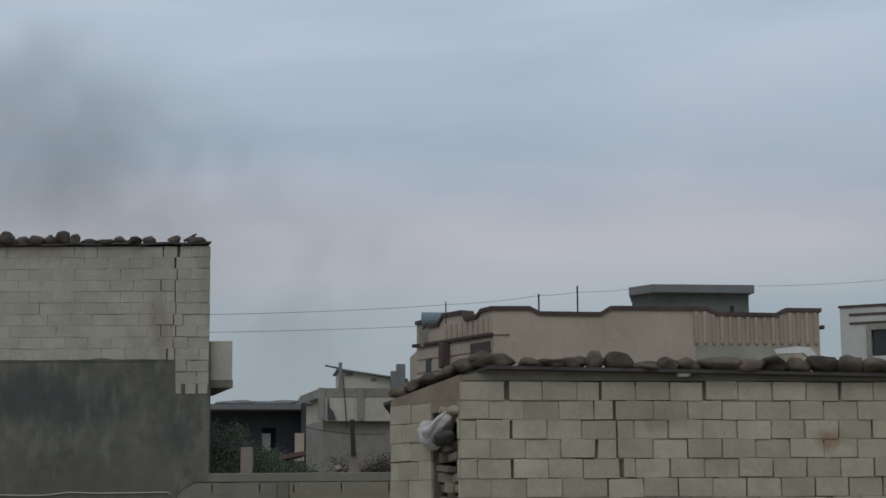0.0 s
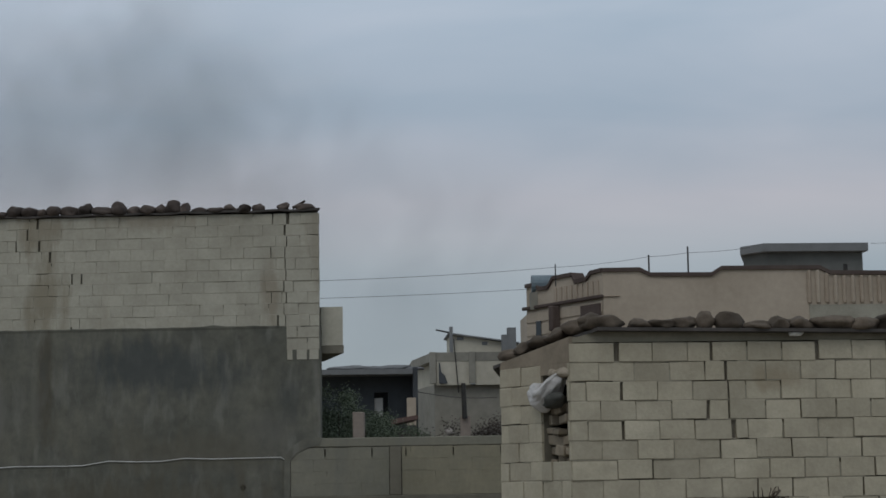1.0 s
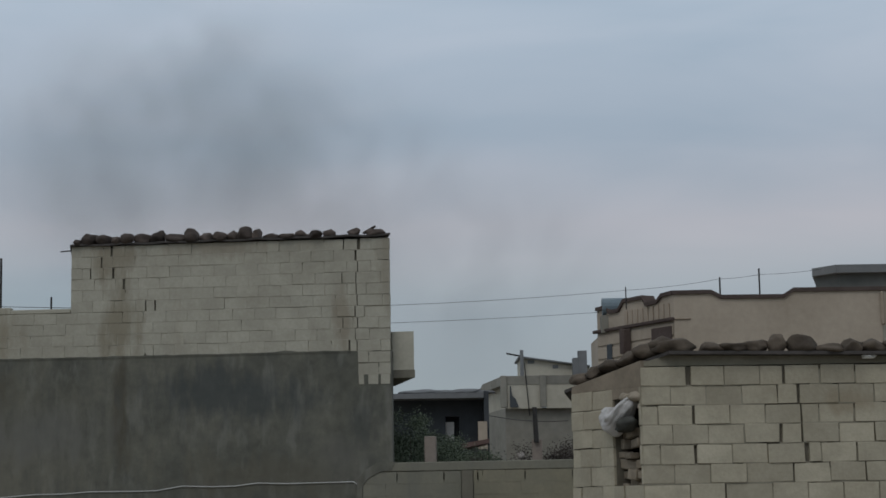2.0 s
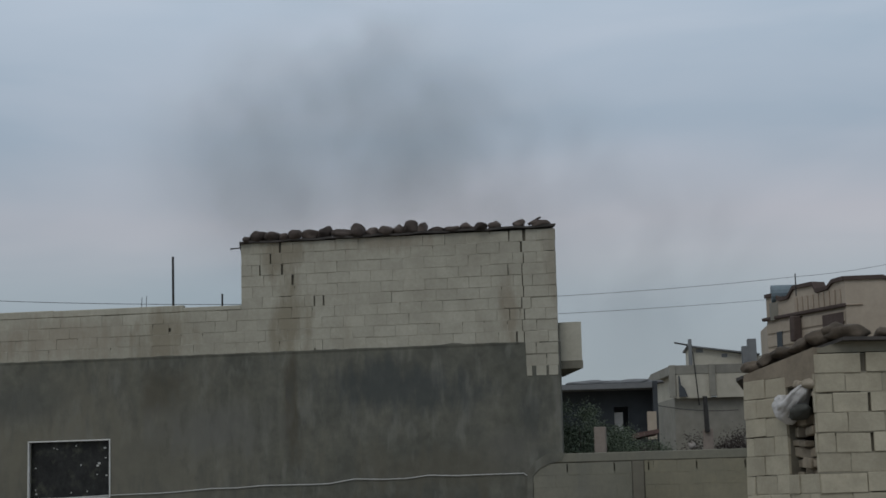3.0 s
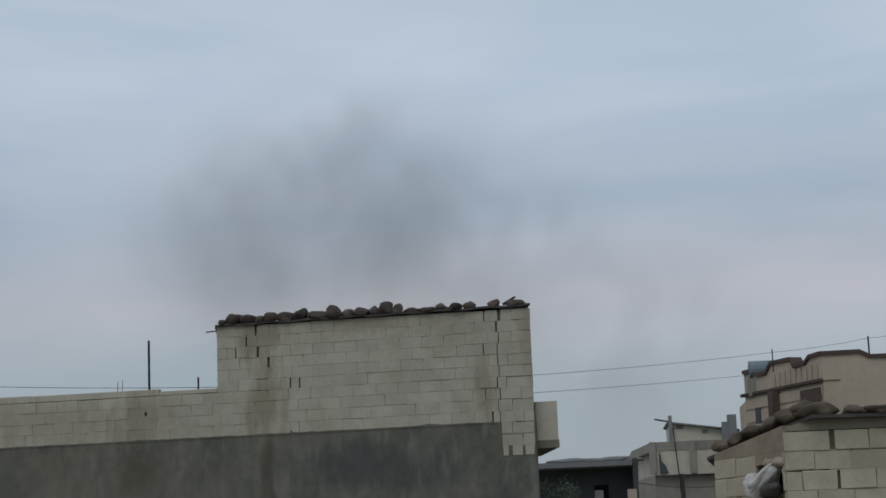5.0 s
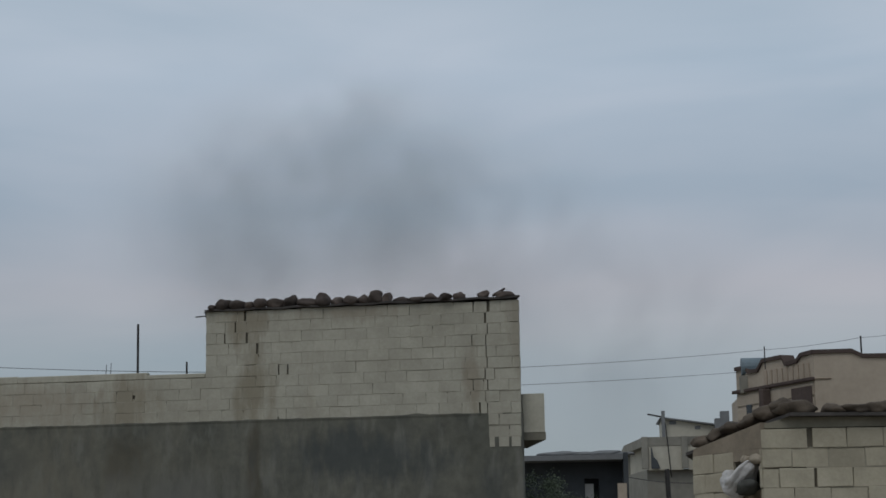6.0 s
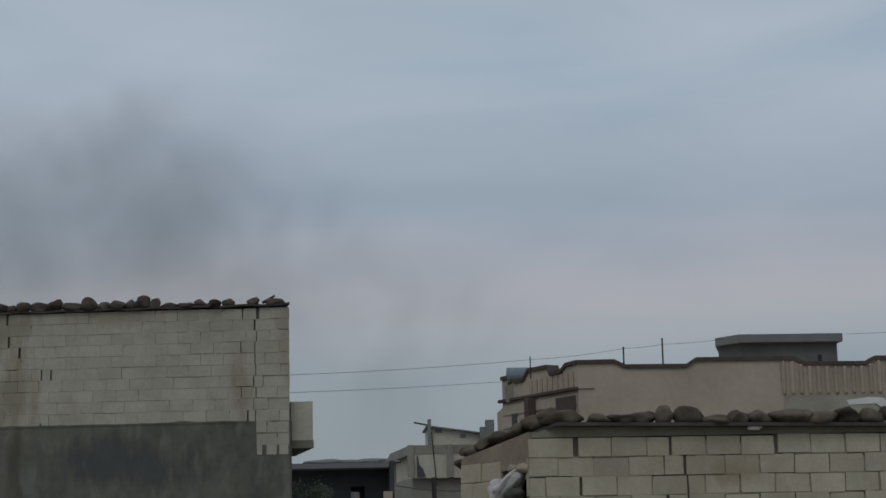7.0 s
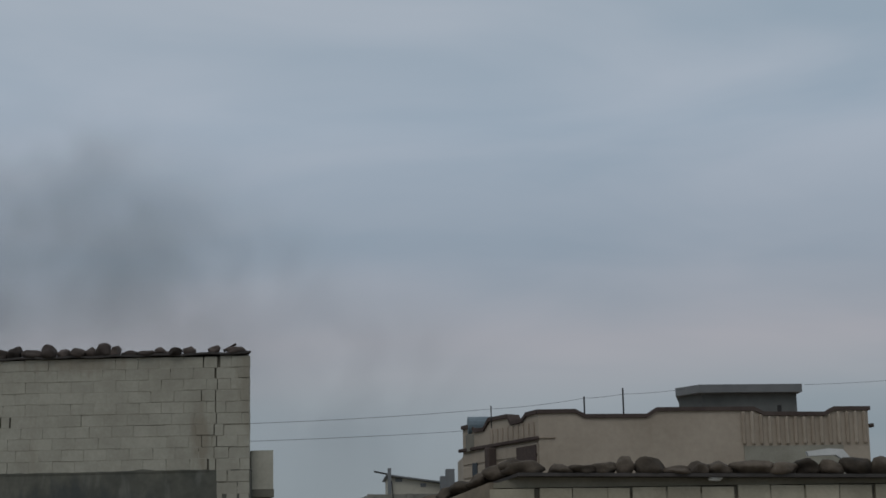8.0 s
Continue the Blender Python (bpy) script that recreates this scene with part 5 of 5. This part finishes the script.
def build_street():
    y0 = 105.0

    def at(b, e, d=0.0):
        p = toward(b, e, y0 + d)
        return p.x, p.z

    g = ground_height(-38, y0) - 0.05
    th = tagged(empty("balcony_house", pose(0, y0, 0)), "white two-storey house with striped balconies and a dark red door", "house")
    x0, x1 = at(-21.0, 2)[0], at(-18.6, 2)[0]
    zt = at(-20.5, 2.74)[1]
    zf = at(-20.5, 1.15)[1]
    wx0, wx1, wz0, wz1 = at(-20.60, 2)[0], at(-20.06, 2)[0], at(-20.2, 1.50)[1], at(-20.2, 1.93)[1]
    bm = bmesh.new()
    for a, b, c, d in ((x0, wx0, zf, zt), (wx1, x1, zf, zt), (wx0, wx1, zf, wz0), (wx0, wx1, wz1, zt)):
        add_box(bm, a, b, 0, 0.3, c, d)
    part("upper_wall", bm, M_WHITE_FAR, th, "white render")
    part("lower_wall", box(x0, x1, 2.4, 2.7, g, zf - 0.003), M_PILLAR, th, "pinkish ground floor")
    part("body", box(x0, x1, 2.71, 9, g, zt - 0.05), M_WHITE_FAR, th)
    part("floor_slab", box(x0, x1, 0.31, 2.7, zf, zf + 0.25), M_GREY_FAR, th)
    part("roof_slab", box(x0, x1, 0.31, 2.7, zt - 0.3, zt - 0.05), M_GREY_FAR, th)
    for zz in (0.33, 0.66):
        part("wall_line", box(x0, x1, -0.03, -0.003, zf + (zt - zf) * zz - 0.03, zf + (zt - zf) * zz + 0.03), M_GREY_FAR, th)
    win = part("window", box(wx0, wx1, 0.12, 0.16, wz0, wz1), M_GLASS, th)
    fr = bmesh.new()
    for a, b, c, d in ((wx0 - 0.12, wx0, wz0 - 0.1, wz1 + 0.1), (wx1, wx1 + 0.12, wz0 - 0.1, wz1 + 0.1), (wx0, wx1, wz1, wz1 + 0.1), (wx0, wx1, wz0 - 0.1, wz0)):
        add_box(fr, a, b, -0.05, 0.1, c, d)
    part("window_frame", fr, M_WHITE, win)
    for e0, e1 in ((2.42, 2.74), (0.97, 1.31)):
        za, zb = at(-20.5, e0)[1], at(-20.5, e1)[1]
        xb = at(-20.98, 2, -1.2)[0]
        bal = part("balcony", box(xb, x1, -1.2, -0.06, za, zb), M_WHITE_FAR, th, "balcony with striped panels")
        part("balcony_rail", box(xb - 0.08, x1, -1.26, -0.05, zb + 0.003, zb + 0.09), M_BROWN, bal)
        part("balcony_edge", box(xb - 0.05, x1, -1.24, -0.05, za - 0.09, za - 0.003), M_BROWN, bal)
        for k in range(7):
            xx = xb + 0.3 + k * 0.68
            part("balcony_stripe", box(xx, xx + 0.3, -1.23, -1.203, za + 0.03, zb - 0.03), M_STRIPE, bal)
    dx0, dx1 = at(-20.34, 1, 2.3)[0], at(-19.88, 1, 2.3)[0]
    part("door", box(dx0, dx1, 2.3, 2.397, g, at(-20, 0.72)[1]), M_DOOR, th, "dark red door")
    part("side_panel", box(at(-19.81, 1)[0], at(-19.5, 1)[0], -0.4, -0.2, g, at(-20, 0.66)[1]), M_WHITE_FAR, th)
    part("wall_cabinet", box(at(-20.0, 2, -0.5)[0], at(-19.6, 2, -0.5)[0], -0.5, -0.003, at(-20, 1.47)[1], at(-20, 2.0)[1], 0.08), M_MORTAR_PALE, th, "pale grey box on the upper wall")
    for k, (b, e) in enumerate(((-20.62, 3.2), (-20.4, 3.12), (-20.15, 3.3), (-20.0, 3.15))):
        xx, ze = at(b, e)
        part("roof_pipe", rod((xx, 1.5, zt - 0.1), (xx + 0.1 * (k % 2), 1.5, ze), 0.08 + 0.05 * (k == 2)), M_GREY_ROOM, th, "short roof pipe")
    part("roof_room", box(at(-20.75, 2, 3)[0], x1, 3, 8, zt, zt + 0.45), M_GREY_FAR, th, "grey roof room")
    # ochre shop row beside it
    y1 = 112.0
    th = tagged(empty("shop_row", pose(0, y1, 0)), "low ochre shop row with dark arched openings", "building")

    def at1(b, e):
        p = toward(b, e, y1)
        return p.x, p.z

    gx = ground_height(-40, y1) - 0.05
    x0, x1 = at1(-25.5, 1)[0], at1(-20.95, 1)[0]
    zt = at1(-21.5, 1.62)[1]
    zo = at1(-21.5, 1.24)[1]
    part("fascia", box(x0, x1, 0, 0.3, zo, zt), M_OCHRE, th, "ochre fascia")
    part("upper_wall", box(at1(-21.55, 1)[0], x1 + 0.8, 0.6, 6, zt - 0.1, at1(-21.5, 3.1)[1]), M_GREY_FAR, th, "grey upper wall")
    part("back_wall", box(x0, x1, 2.2, 2.4, gx, zo), M_DARK_FAR, th)
    for b in (-25.2, -24.2, -23.2, -22.3, -21.48):
        x = at1(b, 1)[0]
        part("shop_pier", box(x - 0.2, x + 0.2, 0, 0.4, gx, zo - 0.003), M_GREY_ROOM2, th)
    xw = at1(-21.48, 1)[0]
    part("white_panel", box(xw - 0.25, xw + 0.2, -0.05, -0.003, at1(-21, 0.07)[1], at1(-21, 0.67)[1]), M_WHITE_FAR, th, "white panel between openings")
    xs = at1(-21.4, 1)[0]
    part("shop_sign", box(xs, xs + 0.85, -0.15, -0.003, at1(-21, 0.9)[1], at1(-21, 1.23)[1]), M_BLUE, th, "blue sign board")
    for k, b in enumerate((-22.9, -21.9)):
        x = at1(b, 1)[0]
        pts = [(x + 1.0 * math.cos(t), zo - 0.9 + 0.9 * math.sin(t)) for t in (math.pi * i / 10 for i in range(11))]
        part("arch_panel", prism([(x - 1.3, zo - 0.003), (x + 1.3, zo - 0.003), (x + 1.3, zo - 0.9)] + pts + [(x - 1.3, zo - 0.9)], 0.41, 0.5), M_GREY_FAR, th)
    # houses further away, the haze painted into their bluish grey colour
    for b0, b1, e, d in ((-26.5, -24.6, 2.75, 150), (-24.8, -23.2, 2.45, 170), (-23.4, -22.0, 2.85, 160), (-22.2, -20.9, 2.65, 150), (-21.0, -18.5, 2.6, 175)):
        a, b = toward(b0, e, d), toward(b1, e, d)
        hz = tagged(empty("distant_house", pose(0, d, 0)), "distant flat-roofed house, tinted grey for haze", "house", "distant houses")
        part("wall", box(a.x, b.x, 0, 8, 0.8, a.z), M_HAZE, hz)
        part("parapet", box(a.x - 0.15, b.x + 0.15, -0.1, 0.25, a.z + 0.003, a.z + 0.4), M_HAZE, hz)
        n = 3
        for k in range(n):
            x = a.x + (b.x - a.x) * (k + 0.5) / n
            part("window", box(x - 0.5, x + 0.5, -0.06, -0.004, a.z - 2.1, a.z - 0.9), M_GREY_ROOM, hz)


build_street()


# ---- smoke drifting beyond the house ----
def smoke_material(seed):
    m = bpy.data.materials.new("thin_smoke")
    m.use_nodes = True
    nt = m.node_tree
    nt.nodes.clear()
    out = nt.nodes.new("ShaderNodeOutputMaterial")
    mix = nt.nodes.new("ShaderNodeMixShader")
    tr = nt.nodes.new("ShaderNodeBsdfTransparent")
    df = nt.nodes.new("ShaderNodeBsdfDiffuse")
    df.inputs[0].default_value = (0.27, 0.32, 0.335, 1)
    tl = nt.nodes.new("ShaderNodeBsdfTranslucent")
    tl.inputs[0].default_value = (0.27, 0.32, 0.335, 1)
    both = nt.nodes.new("ShaderNodeMixShader")
    tc = nt.nodes.new("ShaderNodeTexCoord")
    grad = nt.nodes.new("ShaderNodeTexGradient")
    grad.gradient_type = "SPHERICAL"
    nt.links.new(tc.outputs["Object"], grad.inputs[0])
    ns = nt.nodes.new("ShaderNodeTexNoise")
    ns.inputs["Scale"].default_value = 1.5
    ns.inputs["Detail"].default_value = 2.5
    ns.inputs["Distortion"].default_value = 0.6
    mp = nt.nodes.new("ShaderNodeMapping")
    mp.inputs["Location"].default_value = (seed * 3.1, seed * 1.7, 0)
    mp.inputs["Scale"].default_value = (1.0, 1.0, 0.6)
    nt.links.new(tc.outputs["Object"], mp.inputs[0])
    nt.links.new(mp.outputs[0], ns.inputs["Vector"])
    sm = nt.nodes.new("ShaderNodeMapRange")
    sm.interpolation_type = "SMOOTHERSTEP"
    sm.inputs[2].default_value = 0.85
    nt.links.new(grad.outputs["Fac"], sm.inputs[0])
    nr = nt.nodes.new("ShaderNodeMapRange")
    nr.inputs[1].default_value, nr.inputs[2].default_value = 0.30, 0.74
    nt.links.new(ns.outputs["Fac"], nr.inputs[0])
    mul = nt.nodes.new("ShaderNodeMath")
    mul.operation = "MULTIPLY"
    nt.links.new(sm.outputs[0], mul.inputs[0])
    nt.links.new(nr.outputs[0], mul.inputs[1])
    sc = nt.nodes.new("ShaderNodeMath")
    sc.operation = "MULTIPLY"
    sc.inputs[1].default_value = SMOKE_DENSITY
    nt.links.new(mul.outputs[0], sc.inputs[0])
    nt.links.new(df.outputs[0], both.inputs[1])
    nt.links.new(tl.outputs[0], both.inputs[2])
    nt.links.new(sc.outputs[0], mix.inputs[0])
    nt.links.new(tr.outputs[0], mix.inputs[1])
    nt.links.new(both.outputs[0], mix.inputs[2])
    nt.links.new(mix.outputs[0], out.inputs[0])
    return m


SMOKE_DENSITY = 0.235


def build_smoke():
    plume = tagged(empty("smoke_plume"), "thin dark grey smoke drifting over the rooftops", "smoke", kind="stuff")
    mats = [smoke_material(k) for k in range(4)]
    k = 0
    for b, e, d, rx, rz in ((-8.2, 11.4, 150, 6.6, 5.0), (-4.9, 11.6, 155, 6.4, 5.0), (-10.3, 11.6, 160, 5.4, 5.0), (-2.4, 10.5, 165, 6.2, 4.4), (-7.0, 9.2, 170, 7.6, 4.4), (-6.6, 13.8, 175, 6.0, 3.8), (-6.2, 11.0, 180, 9.6, 6.6), (1.6, 7.4, 185, 7.0, 5.0)):
        p = toward(b, e, d)
        bm = bmesh.new()
        n = 10
        grid = [[bm.verts.new(((i / n * 2 - 1), 0.25 * math.cos((i / n * 2 - 1) * 1.5) * math.cos((j / n * 2 - 1) * 1.5) - 0.1, (j / n * 2 - 1))) for i in range(n + 1)] for j in range(n + 1)]
        for r0, r1 in zip(grid, grid[1:]):
            for i in range(n):
                bm.faces.new((r0[i], r0[i + 1], r1[i + 1], r1[i]))
        m = Matrix.Translation(p) @ Matrix.Rotation(radians(-b), 4, "Z") @ Matrix.Diagonal((d * math.tan(radians(rx)), d * 0.02, d * math.tan(radians(rz)), 1))
        part("smoke_puff", bm, mats[k % 4], plume, m=m, smooth=True)
        k += 1


build_smoke()
